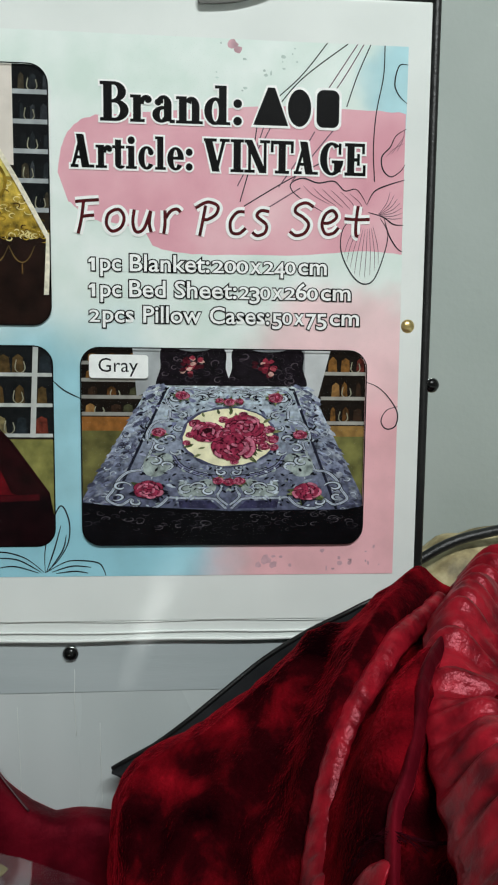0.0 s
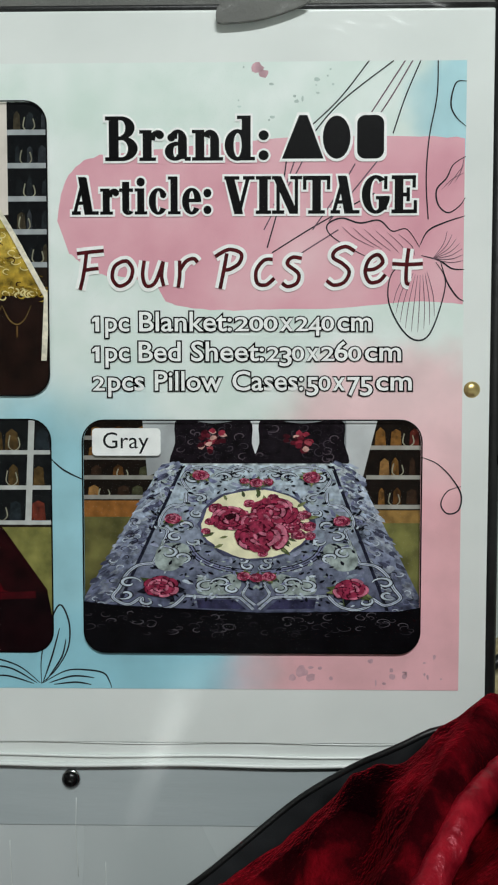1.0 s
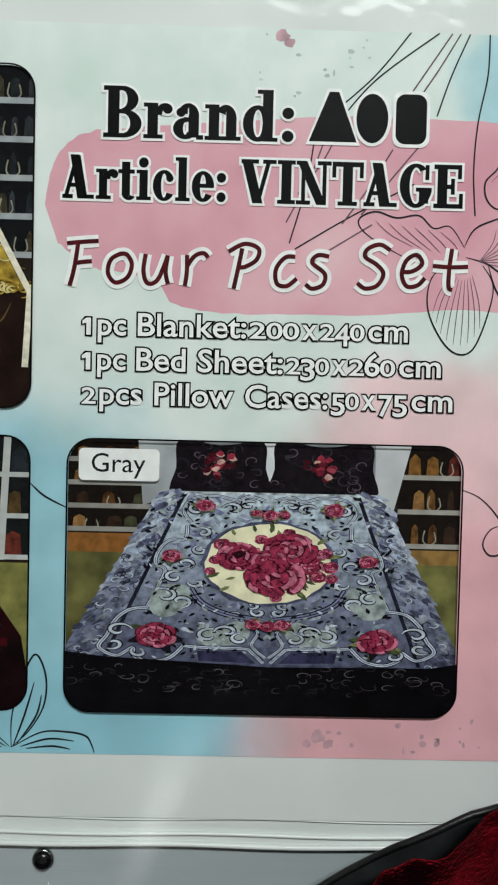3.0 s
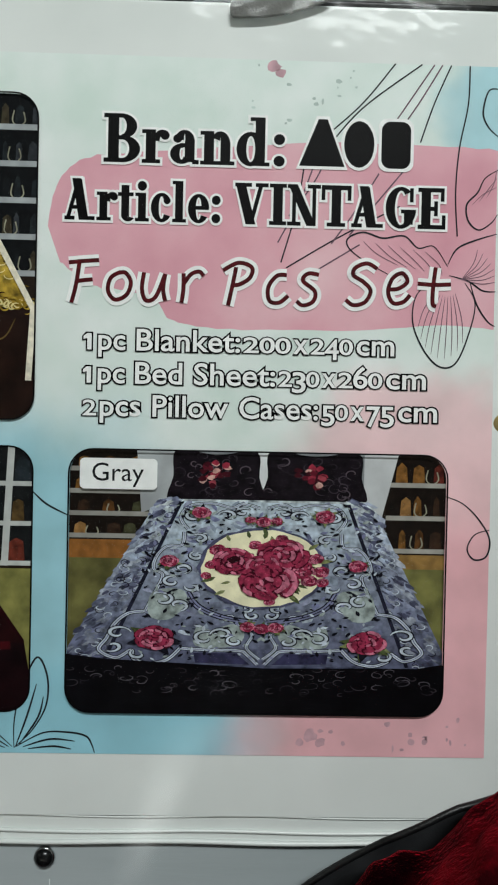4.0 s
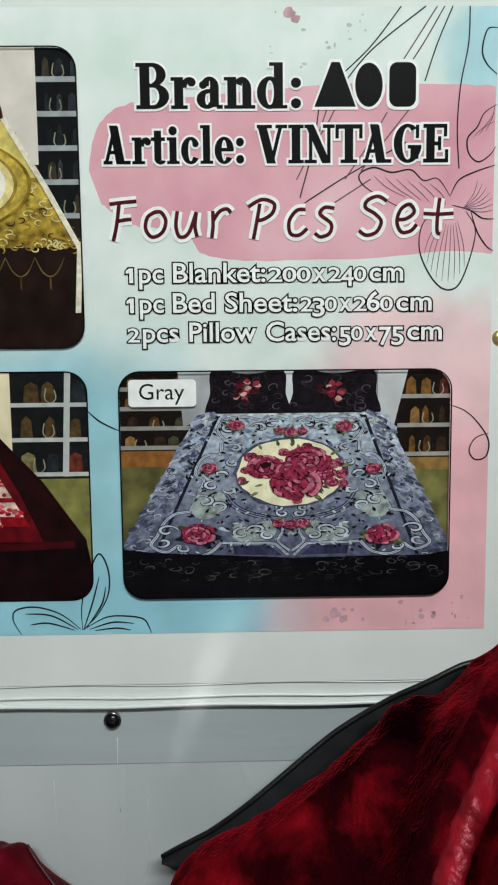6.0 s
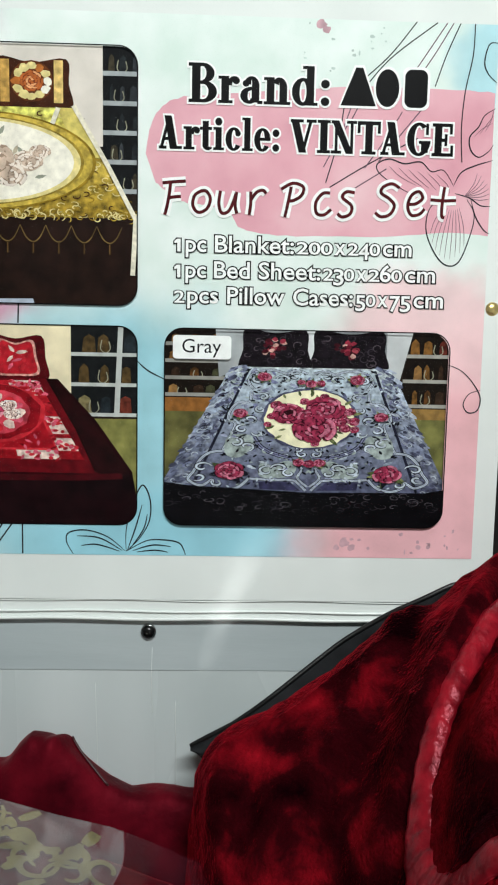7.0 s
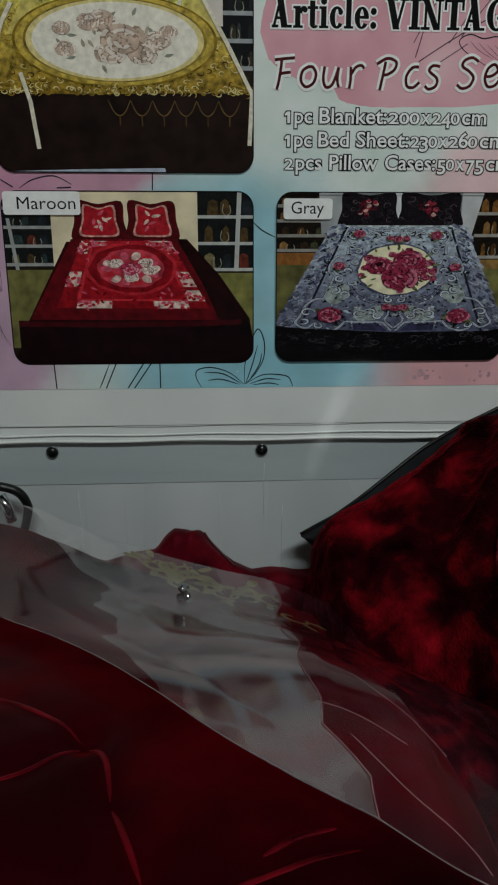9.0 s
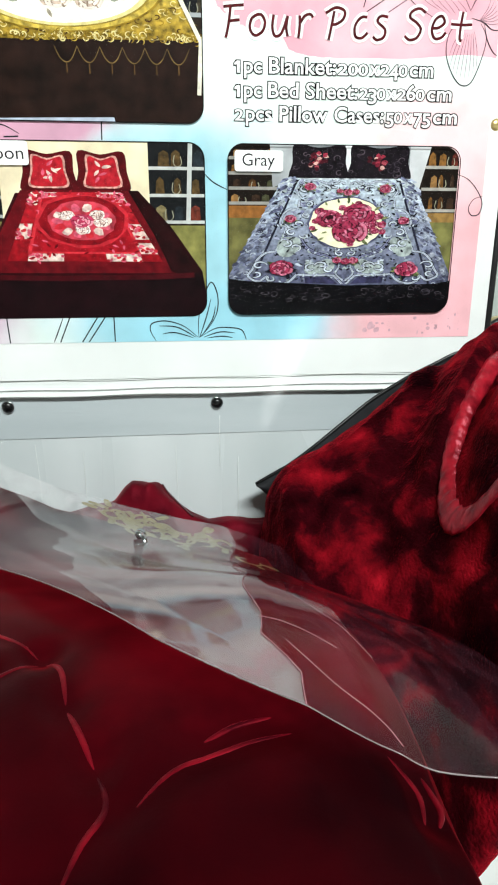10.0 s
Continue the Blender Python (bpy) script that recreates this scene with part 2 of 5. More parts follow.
def clipped(p, hull):
    for i in range(len(hull)):
        a, b = hull[i - 1], hull[i]
        out = []
        for k in range(len(p)):
            c, d = p[k - 1], p[k]
            sc = (b[0] - a[0]) * (c[1] - a[1]) - (b[1] - a[1]) * (c[0] - a[0])
            sd = (b[0] - a[0]) * (d[1] - a[1]) - (b[1] - a[1]) * (d[0] - a[0])
            if (sc < 0) != (sd < 0):
                t = sc / (sc - sd)
                out.append((c[0] + t * (d[0] - c[0]), c[1] + t * (d[1] - c[1])))
            if sd >= 0:
                out.append(d)
        p = out
        if len(p) < 3:
            return []
    return p


class Print:
    """Flat inks on the card, each laid a hair above the one before. Points are (x, z)."""

    def __init__(self, depth, hull=None, to=None, step=2e-6):
        self.y, self.hull, self.to, self.step = -depth, hull, to, step
        self.verts, self.faces, self.index, self.mats = [], [], [], []

    def poly(self, pts, m, step=None):
        pts = [tuple(p) for p in pts]
        if self.to:
            pts = [self.to(*p) for p in pts]
        if area2(pts) < 0:
            pts = pts[::-1]
        if self.hull:
            pts = clipped(pts, self.hull)
        if len(pts) < 3 or abs(area2(pts)) < 1e-10:
            return
        if m not in self.mats:
            self.mats.append(m)
        self.y -= self.step if step is None else step
        n = len(self.verts)
        self.verts += [(x, self.y, z) for x, z in pts]
        self.faces.append(tuple(range(n, n + len(pts))))
        self.index.append(self.mats.index(m))

    def rect(self, x0, z0, x1, z1, m):
        self.poly([(x0, z0), (x1, z0), (x1, z1), (x0, z1)], m)

    def oval(self, x, z, rx, rz, m, n=20, turn=0.0, rag=0.0):
        pts = []
        for k in range(n):
            a = 2 * math.pi * k / n
            q = 1 + rag * (random.random() - 0.5)
            u, v = rx * q * math.cos(a), rz * q * math.sin(a)
            pts.append((x + u * math.cos(turn) - v * math.sin(turn), z + u * math.sin(turn) + v * math.cos(turn)))
        self.poly(pts, m)

    def line(self, pts, w, m, taper=False):
        pts = [np.array(p, float) for p in pts]
        n, left, right = len(pts), [], []
        for i, p in enumerate(pts):
            d = pts[min(i + 1, n - 1)] - pts[max(i - 1, 0)]
            d = d / (np.linalg.norm(d) + 1e-12)
            k = w / 2 * (math.sin(math.pi * (0.12 + 0.76 * i / (n - 1))) if taper else 1)
            left.append(p + k * np.array((-d[1], d[0])))
            right.append(p - k * np.array((-d[1], d[0])))
        self.y -= self.step
        for i in range(n - 1):
            self.poly([left[i], right[i], right[i + 1], left[i + 1]], m, self.step * 0.1)

    def curve(self, pts, w, m, closed=False, n=7, taper=False):
        c = curve_through(pts, n, closed)
        self.line(c + c[:1] if closed else c, w, m, taper)

    def curl(self, x, z, r, start, turns, w, m, sx=1.0, sz=1.0):
        pts = []
        for k in range(15):
            f = k / 14
            a = start + turns * 2 * math.pi * f
            q = r * (1 - 0.75 * f)
            pts.append((x + sx * q * math.cos(a), z + sz * q * math.sin(a)))
        self.line(pts, w, m, True)

    def leaf(self, x, z, length, a, m, fat=0.36):
        c, s = math.cos(a), math.sin(a)
        pts = [(0, 0), (0.3, fat / 2), (0.65, fat / 2.4), (1, 0), (0.65, -fat / 2.4), (0.3, -fat / 2)]
        self.poly([(x + length * (u * c - v * s), z + length * (u * s + v * c)) for u, v in pts], m)

    def rose(self, x, z, r, tones, flat=0.85):
        """Rings of petals, each a light rim with a darker heart."""
        dark, mid, light = tones
        for ring, (count, far, size) in enumerate(((9, 0.66, 0.40), (8, 0.46, 0.34), (6, 0.26, 0.26), (3, 0.10, 0.16))):
            for k in range(count):
                a = 2 * math.pi * (k + 0.5 * ring) / count + 0.5 * (random.random() - 0.5)
                q = far * (0.9 + 0.2 * random.random())
                u, v = x + q * r * math.cos(a), z + flat * q * r * math.sin(a)
                self.oval(u, v, size * r, 0.72 * size * r * flat, dark, 9, a + 1.57, 0.3)
                self.oval(u + 0.05 * r * math.cos(a), v + 0.05 * r * math.sin(a), 0.86 * size * r, 0.55 * size * r * flat, light if random.random() < 0.45 else mid, 9, a + 1.57, 0.3)
                self.oval(u - 0.07 * r * math.cos(a), v - 0.07 * r * math.sin(a) * flat, 0.66 * size * r, 0.36 * size * r * flat, mid if random.random() < 0.6 else dark, 8, a + 1.57, 0.3)

    def mesh(self, name):
        return to_mesh(name, self.verts, self.faces, self.mats, self.index)


def round_rect(x0, z0, x1, z1, r, n=7):
    pts = []
    for cx, cz, a0 in ((x1 - r, z1 - r, 0), (x0 + r, z1 - r, 90), (x0 + r, z0 + r, 180), (x1 - r, z0 + r, 270)):
        for k in range(n + 1):
            a = radians(a0 + 90 * k / n)
            pts.append((cx + r * math.cos(a), cz + r * math.sin(a)))
    return pts


def words(name, text, x0, x1, base, height, depth, material, thicken=0.0):
    """A line of lettering from x0 to x1 on the baseline, in the built-in font."""
    cu = bpy.data.curves.new("text", "FONT")
    cu.body, cu.size, cu.offset, cu.resolution_u = text, 1.0, thicken, 3
    tmp = bpy.data.objects.new("text", cu)
    scene.collection.objects.link(tmp)
    bpy.context.view_layer.update()
    me = bpy.data.meshes.new_from_object(tmp.evaluated_get(bpy.context.evaluated_depsgraph_get()))
    bpy.data.objects.remove(tmp)
    co = np.empty(len(me.vertices) * 3)
    me.vertices.foreach_get("co", co)
    co = co.reshape(-1, 3)
    lo, hi = co[:, 0].min() + thicken, co[:, 0].max() - thicken
    flat = np.c_[x0 + (co[:, 0] - lo) / (hi - lo) * (x1 - x0), np.full(len(co), -depth), base + co[:, 1] * height / 0.7]
    me.vertices.foreach_set("co", flat.ravel())
    me.materials.clear()
    me.materials.append(material)
    me.update()
    me.name = name
    return me


# serif capitals and small letters, put together from stems, bowls and slants; widths and heights in cap heights
# R x0 y0 x1 y1: bar;  O cx cy rx ry side top a0 a1: bowl;  L x0 y0 x1 y1 w: slant;  D cx cy r: dot
GLYPHS = {
    "B": (0.76, "R 0 0 .4 .06|R 0 .94 .38 1|R .09 0 .29 1|O .36 .75 .31 .25 .19 .06 -90 90|O .38 .27 .36 .27 .2 .06 -90 90|R .25 .48 .4 .54"),
    "r": (0.54, "R 0 0 .36 .05|R 0 .63 .12 .68|R .08 0 .26 .68|O .42 .44 .2 .24 .12 .08 60 175|D .47 .58 .085"),
    "a": (0.60, "R .32 .04 .5 .46|O .3 .46 .2 .23 .17 .06 0 170|D .15 .52 .08|O .24 .2 .23 .2 .17 .06 70 330|R .22 .35 .36 .41|R .48 0 .59 .06"),
    "n": (0.72, "R 0 0 .34 .05|R 0 .63 .12 .68|R .08 0 .26 .68|O .41 .42 .2 .26 .18 .1 0 150|R .43 0 .61 .44|R .36 0 .7 .05"),
    "d": (0.70, "O .29 .34 .29 .35 .18 .06 0 360|R .4 0 .58 1|R .29 .95 .46 1|R .5 0 .68 .05"),
    ":": (0.32, "D .15 .1 .105|D .15 .56 .105"),
    "A": (0.84, "L .06 0 .37 1 .07|L .5 0 .3 1 .2|R .2 .27 .56 .33|R 0 0 .24 .06|R .42 0 .8 .06|L .56 0 .36 .98 .14"),
    "t": (0.44, "R .1 .1 .28 .86|R 0 .62 .4 .68|O .27 .14 .17 .15 .17 .05 180 330"),
    "i": (0.38, "R .08 0 .26 .68|R 0 0 .35 .05|R 0 .63 .12 .68|D .17 .87 .11"),
    "l": (0.38, "R .08 0 .26 1|R 0 0 .35 .05|R 0 .95 .12 1"),
    "c": (0.56, "O .29 .34 .28 .35 .18 .05 45 325|D .44 .52 .08"),
    "e": (0.58, "O .29 .34 .28 .35 .18 .05 0 325|R .16 .33 .56 .39"),
    "V": (0.86, "L .4 0 .12 1 .22|L .4 0 .68 1 .07|R 0 .94 .4 1|R .54 .94 .84 1"),
    "I": (0.42, "R .1 0 .31 1|R 0 0 .41 .06|R 0 .94 .41 1"),
    "N": (0.86, "R .13 0 .19 1|R .66 0 .72 1|L .62 0 .12 1 .21|R 0 0 .32 .06|R .53 .94 .84 1|R 0 .94 .2 1"),
    "T": (0.74, "R .26 0 .47 1|R .14 0 .59 .06|R 0 .92 .73 1|L .02 .66 .02 1 .06|L .71 .66 .71 1 .06"),
    "G": (0.82, "O .4 .5 .39 .51 .21 .06 50 350|R .5 .1 .7 .42|R .42 .38 .78 .44|L .68 .66 .68 .98 .06"),
    "E": (0.74, "R .09 0 .3 1|R 0 0 .66 .07|R 0 .93 .64 1|R .25 .46 .46 .53|L .46 .33 .46 .67 .06|L .67 0 .67 .32 .06|L .63 .7 .63 1 .06"),
}


def serif(pr, text, x0, x1, base, cap, m, grow=0.0, skip=""):
    """Serif lettering from x0 to x1; grow widens every stroke, for the white rim behind the letters."""
    total = sum(0.36 if c == " " else GLYPHS[c][0] + 0.05 for c in text)
    k, at = (x1 - x0) / total, x0
    g, h = grow / k, grow / cap
    for c in text:
        if c == " ":
            at += 0.36 * k
            continue
        wide, strokes = GLYPHS[c]
        for s in strokes.split("|"):
            kind, *q = s.split()
            q = [float(a) for a in q]
            if kind == "R":
                pts = [(q[0] - g, q[1] - h), (q[2] + g, q[1] - h), (q[2] + g, q[3] + h), (q[0] - g, q[3] + h)]
            elif kind == "L":
                half = q[4] / 2 + g
                pts = [(q[0] - half, q[1] - h), (q[0] + half, q[1] - h), (q[2] + half, q[3] + h), (q[2] - half, q[3] + h)]
            elif kind == "D":
                pts = [(q[0] + (q[2] + g) * math.cos(a * 0.449), q[1] + (q[2] * 0.95 + h) * math.sin(a * 0.449)) for a in range(14)]
            else:
                outer, inner = [], []
                for i in range(25):
                    a = radians(q[6] + (q[7] - q[6]) * i / 24)
                    outer.append((q[0] + (q[2] + g) * math.cos(a), q[1] + (q[3] + h) * math.sin(a)))
                    inner.append((q[0] + max(0.005, q[2] - q[4] - g) * math.cos(a), q[1] + max(0.005, q[3] - q[5] - h) * math.sin(a)))
                for i in range(24):
                    pr.poly([(at + u * k, base + v * cap) for u, v in (outer[i], outer[i + 1], inner[i + 1], inner[i])], m, 0 if i else 2e-6)
                continue
            pr.poly([(at + u * k, base + v * cap) for u, v in pts], m)
        at += (wide + 0.05) * k


# handwritten letters as strokes, in letter heights
SCRIPT = {
    "F": (0.80, ["0 .93 .3 .97 .62 1", ".22 .96 .2 .6 .17 .3 .12 0", ".2 .5 .35 .53 .52 .55"]),
    "o": (0.72, [".3 .62 .1 .5 .06 .25 .22 .08 .45 .18 .52 .42 .4 .6 .26 .6"]),
    "u": (0.78, [".06 .62 .04 .3 .14 .08 .34 .16 .5 .6", ".5 .6 .48 .3 .54 .08"]),
    "r": (0.66, [".1 .62 .12 .3 .1 .05", ".11 .4 .25 .6 .42 .66 .52 .58"]),
    "P": (0.86, [".26 .9 .22 .5 .16 0", "0 .82 .3 1 .58 .9 .56 .66 .36 .5 .22 .48"]),
    "c": (0.66, [".46 .62 .26 .6 .1 .38 .14 .12 .34 .08 .52 .22"]),
    "s": (0.66, [".46 .64 .24 .66 .14 .52 .4 .32 .38 .12 .18 .04 .04 .12"]),
    "S": (0.86, [".66 .88 .44 1 .2 .9 .16 .72 .4 .56 .56 .36 .46 .1 .22 .02 .04 .14"]),
    "e": (0.70, [".08 .34 .3 .36 .48 .5 .36 .66 .16 .56 .08 .3 .2 .08 .42 .1 .56 .24"]),
    "t": (0.80, [".36 .95 .34 .5 .36 .1 .44 .04", "0 .56 .36 .54 .72 .56"]),
}


def script(pr, text, x0, x1, base, height, w, m):
    total = sum(SCRIPT[c][0] for c in text) - 0.16
    k, at = (x1 - x0) / total, x0
    for c in text:
        tall = height * (1.2 if c in "oucse" or (c == "r") else 1.0)
        for stroke in SCRIPT[c][1]:
            q = [float(a) for a in stroke.split()]
            pr.curve([(at + (q[i] + 0.06 * q[i + 1]) * k, base + q[i + 1] * tall) for i in range(0, len(q), 2)], w, m)
        at += SCRIPT[c][0] * k


# how each figure sits: scale of its height and drop below the line, both in cap heights
OLD_STYLE = {"0": (0.72, 0.0), "2": (0.72, 0.0), "3": (0.95, 0.26), "4": (0.95, 0.24), "5": (0.95, 0.26), "6": (1.0, 0.0), "7": (0.95, 0.26)}


def token(name, text, x0, x1, base, cap, depth, material, rim, parent):
    """One word, or old-style figures one by one; rim is the growth of the outline."""
    x0, x1 = (x0 + 0.0011, x1 - 0.0011) if len(text) > 1 and text.isalpha() or ":" in text else (x0 + 0.0004, x1 - 0.0004)
    if not text[0].isdigit():
        return [part(name, words(name, text, x0, x1, base, cap, depth, material, rim), parent)]
    made, wide = [], (x1 - x0) / len(text)
    for i, c in enumerate(text):
        a, b = x0 + wide * i + 0.03 * wide, x0 + wide * (i + 1) - 0.03 * wide
        if c == "1":
            g, mid = rim * cap / 0.7, (a + b) / 2 + 0.0004
            h, half = 0.72 * cap, 0.0010
            pr = Print(depth)
            pr.poly([(mid - half - g, base - g), (mid + half + g, base - g), (mid + half + g, base + h + g), (mid - half - g, base + h + g)], material)
            pr.poly([(mid - 0.0031 - g, base + h * 0.66 - g), (mid - half, base + h * 0.74 - g), (mid + half, base + h + g), (mid - half - g, base + h + g), (mid - 0.0031 - g, base + h * 0.84)], material)
            made.append(part(name, pr.mesh(name), parent))
        else:
            tall, drop = OLD_STYLE[c]
            made.append(part(name, words(name, c, a, b, base - drop * cap, cap * tall, depth, material, rim), parent))
    return made


# ---------------------------------------------------------------- room
floor = tagged(new("floor", box("floor", (-2.2, -3.3, -0.1), (2.2, 0.5, 0), FLOOR)), "white tiled floor with grey leaf veins", "floor", kind="structure")
for name, lo, hi, m, label in (
        ("wall_north", (-2.2, 0.20, 0), (2.2, 0.32, 2.4), WALL, "plain grey painted wall behind the display"),
        ("wall_south", (-2.2, -3.3, 0), (2.2, -3.2, 2.4), ROOM, "plain pale wall"),
        ("wall_east", (2.1, -3.2, 0), (2.2, 0.20, 2.4), ROOM, "plain pale wall"),
        ("wall_west", (-2.2, -3.2, 0), (-2.1, 0.20, 2.4), ROOM, "plain pale wall"),
        ("ceiling", (-2.2, -3.3, 2.4), (2.2, 0.32, 2.5), ROOM, "plain pale ceiling")):
    tagged(new(name, box(name, lo, hi, m)), label, name.split("_")[0], kind="structure")

# ---------------------------------------------------------------- upright lid of the package
lid = thing("package_lid", "white plastic package lid with black piped edge standing upright", "package")
part("panel", box("panel", (-0.47, 0.0015, 0.218), (0.1455, 0.014, 0.6945), WHITE_PLASTIC, 0.0012), lid)
edge = [(0.1495, 0.006, 0.05 * i) for i in range(18)]
part("upper_flap", box("upper_flap", (-0.47, 0.0050, 0.6985), (0.1465, 0.0105, 0.85), FLAP, 0.001), lid, "dark grey fabric flap above the card")
part("top_piping", tube("top_piping", [(-0.47 + 0.0475 * k, 0.0045, 0.6968) for k in range(14)], 0.0022, BLACK_PIPING, 8), lid, "thin black piping")
part("piping", tube("piping", edge, 0.0036, BLACK_PIPING), lid, "black piping along the rim")
for i, (z, r) in enumerate(((0.2350, 0.0005), (0.2265, 0.0010), (0.2205, 0.0014))):
    pts = [(-0.46 + 0.02 * k, 0.0005, z + 0.0006 * math.sin(k * 0.9 + i) + (0.004 if k < 10 and i == 0 else 0) * min(1, (10 - k) / 2)) for k in range(31)]
    part("welt", tube("welt", pts, r, WHITE_PLASTIC, 8), lid, "white welded plastic lip")
for z, y in ((0.245, -0.001),):
    for x in (-0.128, -0.3215):
        part("pinhole", lathe("pinhole", [(0.0001, 0), (0.0012, 0), (0.0012, 0.0006), (0.0001, 0.0007)], Matrix.Translation((x, 0.0008, z)) @ Euler((math.pi / 2, 0, 0)).to_matrix().to_4x4(), BLACK_METAL, 10), lid)
verts, faces = [], []
# strip with the snaps; its grey carries the lid's shade
part("band", box("band", (-0.47, 0.0060, 0.176), (0.146, 0.0076, 0.2175), SHADED_BAND, 0.001), lid, "plastic band with snaps, greyed by the lid's painted shade")
for i in range(43):
    x = -0.47 + 0.616 * i / 42
    for z in np.linspace(0.178, 0.0, 14):
        f = (0.178 - z) / 0.178
        verts.append((x, 0.0066 + 0.012 * f + 0.0006 * math.sin(x * 60) * f + 0.0006 * noise.noise((x * 14, z * 9, 3.0)), z))
for i in range(42):
    for j in range(13):
        a = i * 14 + j
        faces.append((a, a + 14, a + 15, a + 1))
n = len(verts)
verts += [(v[0], v[1] + 0.003, v[2]) for v in verts]
faces += [tuple(n + q for q in reversed(fc)) for fc in faces]
part("lower_panel", to_mesh("lower_panel", verts, faces, [PALE_PANEL], smooth=True), lid, "pale grey glossy lower panel")
for x, z0, z1 in ((-0.163, 0.165, 0.075), (-0.119, 0.195, 0.14), (-0.100, 0.150, 0.075), (-0.255, 0.16, 0.08), (-0.30, 0.17, 0.10)):
    line = [(x + 0.0003 * math.sin(k * 0.6 + x * 90), 0.0060 + 0.012 * max(0.0, 0.178 - (z0 + (z1 - z0) * k / 10)) / 0.178, z0 + (z1 - z0) * k / 10) for k in range(11)]
    part("weld_line", tube("weld_line", line, 0.0002, WHITE_PLASTIC, 8), lid)
facing = Euler((math.pi / 2, 0, 0)).to_matrix().to_4x4()


def snap(x, y, z, material, r, m=facing):
    at = Matrix.Translation((x, y, z)) @ m
    ob = part("snap", lathe("snap", [(0.0002, -0.001), (r, -0.001), (r, 0.001), (r * 0.93, 0.0022), (r * 0.6, 0.0034), (r * 0.3, 0.0039), (0.0002, 0.004)], at, material), lid)
    part("ring", lathe("ring", [(r * 1.0, -0.001), (r * 1.12, -0.0005), (r * 1.12, 0.0006), (r * 1.0, 0.0011)], at, CHROME), ob)
    return ob


snap(-0.1215, 0.0046, 0.2085, BLACK_METAL, 0.0054)
snap(-0.3215, 0.0046, 0.2095, BLACK_METAL, 0.0054)
snap(0.1335, 0.0015, 0.4615, BRASS, 0.0055)
snap(0.1555, 0.0050, 0.4175, BLACK_METAL, 0.0052)
# thin dark sheet put in for the flap's shadow on the card's top
shade_pts = [(-0.0245, 0.6835), (-0.018, 0.6825), (0.0, 0.6842), (0.018, 0.689), (0.032, 0.6955), (0.02, 0.6985), (-0.012, 0.6985), (-0.0185, 0.6965), (-0.0245, 0.691)]
outline = curve_through(shade_pts, 4, True)
verts = [(p[0], -0.0055, p[1]) for p in outline] + [(p[0], -0.0035, p[1]) for p in outline]
n = len(outline)
faces = [tuple(range(n)), tuple(range(2 * n - 1, n - 1, -1))] + [(i, i + n, (i + 1) % n + n, (i + 1) % n) for i in range(n)]
part("flap_shade", to_mesh("flap_shade", verts, faces, [FLAP]), lid, "dark grey painted shade of the flap over the rim")

# clear film over the card, bellied and creased towards its foot
verts, faces = [], []
NX, NZ = 130, 520
for i in range(NX + 1):
    for j in range(NZ + 1):
        x, z = -0.46 + 0.603 * i / NX, 0.226 + 0.466 * j / NZ
        d = x - (-0.005 + (z - 0.30) * 0.38)
        w = 0.010 + 0.02 * max(0, 0.3 - z)
        out = 0.0065 + 0.002 * noise.noise((x * 7, 0, z * 5)) + 0.0028 * math.exp(-(d / w) ** 2) * max(0, min(1, (0.33 - z) / 0.06))
        win = math.exp(-((x + 0.034 + 0.2 * (z - 0.277)) / 0.019) ** 4 - ((z - 0.2775) / 0.0065) ** 4)
        if win > 0.01:
            ph = (z / 0.0052 + 0.9 * noise.noise((x * 90, 2.0, z * 40))) % 1.0
            out += win * 0.0023 * (1.0 + 0.12 * noise.noise((x * 130, 5.0, z * 90))) * ((1 - ph / 0.7 if ph < 0.7 else (ph - 0.7) / 0.3) - 0.5)
        foot = max(0, min(1, (z - 0.226) / 0.02))
        verts.append((x, -out * foot - 0.0046, z))
for i in range(NX):
    for j in range(NZ):
        a = i * (NZ + 1) + j
        faces.append((a, a + NZ + 1, a + NZ + 2, a + 1))
film_ob = part("clear_cover", to_mesh("clear_cover", verts, faces, [CARD_FILM], smooth=True), lid, "clear plastic film over the card")
film_ob.visible_shadow = False

# glare put in as a masked gloss layer, down a fold over the card's foot
glare = bpy.data.materials.new("glare_film")
glare.use_nodes = True
nt, nodes = glare.node_tree, glare.node_tree.nodes
nodes.remove(nodes["Principled BSDF"])
co = nodes.new("ShaderNodeTexCoord")
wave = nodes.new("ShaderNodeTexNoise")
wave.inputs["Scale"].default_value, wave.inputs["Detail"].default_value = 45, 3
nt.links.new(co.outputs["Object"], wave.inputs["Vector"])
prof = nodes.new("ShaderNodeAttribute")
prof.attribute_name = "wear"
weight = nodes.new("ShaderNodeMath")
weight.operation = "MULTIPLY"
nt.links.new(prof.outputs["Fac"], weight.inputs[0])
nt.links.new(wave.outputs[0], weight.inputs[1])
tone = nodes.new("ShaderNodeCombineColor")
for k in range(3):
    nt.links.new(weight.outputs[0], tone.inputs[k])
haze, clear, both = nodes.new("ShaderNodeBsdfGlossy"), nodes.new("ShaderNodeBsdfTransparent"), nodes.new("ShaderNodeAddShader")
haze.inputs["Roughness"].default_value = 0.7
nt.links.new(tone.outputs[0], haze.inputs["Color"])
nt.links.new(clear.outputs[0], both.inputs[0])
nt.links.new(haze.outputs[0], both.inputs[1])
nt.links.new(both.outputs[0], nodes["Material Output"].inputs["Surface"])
verts, faces, wear = [], [], []
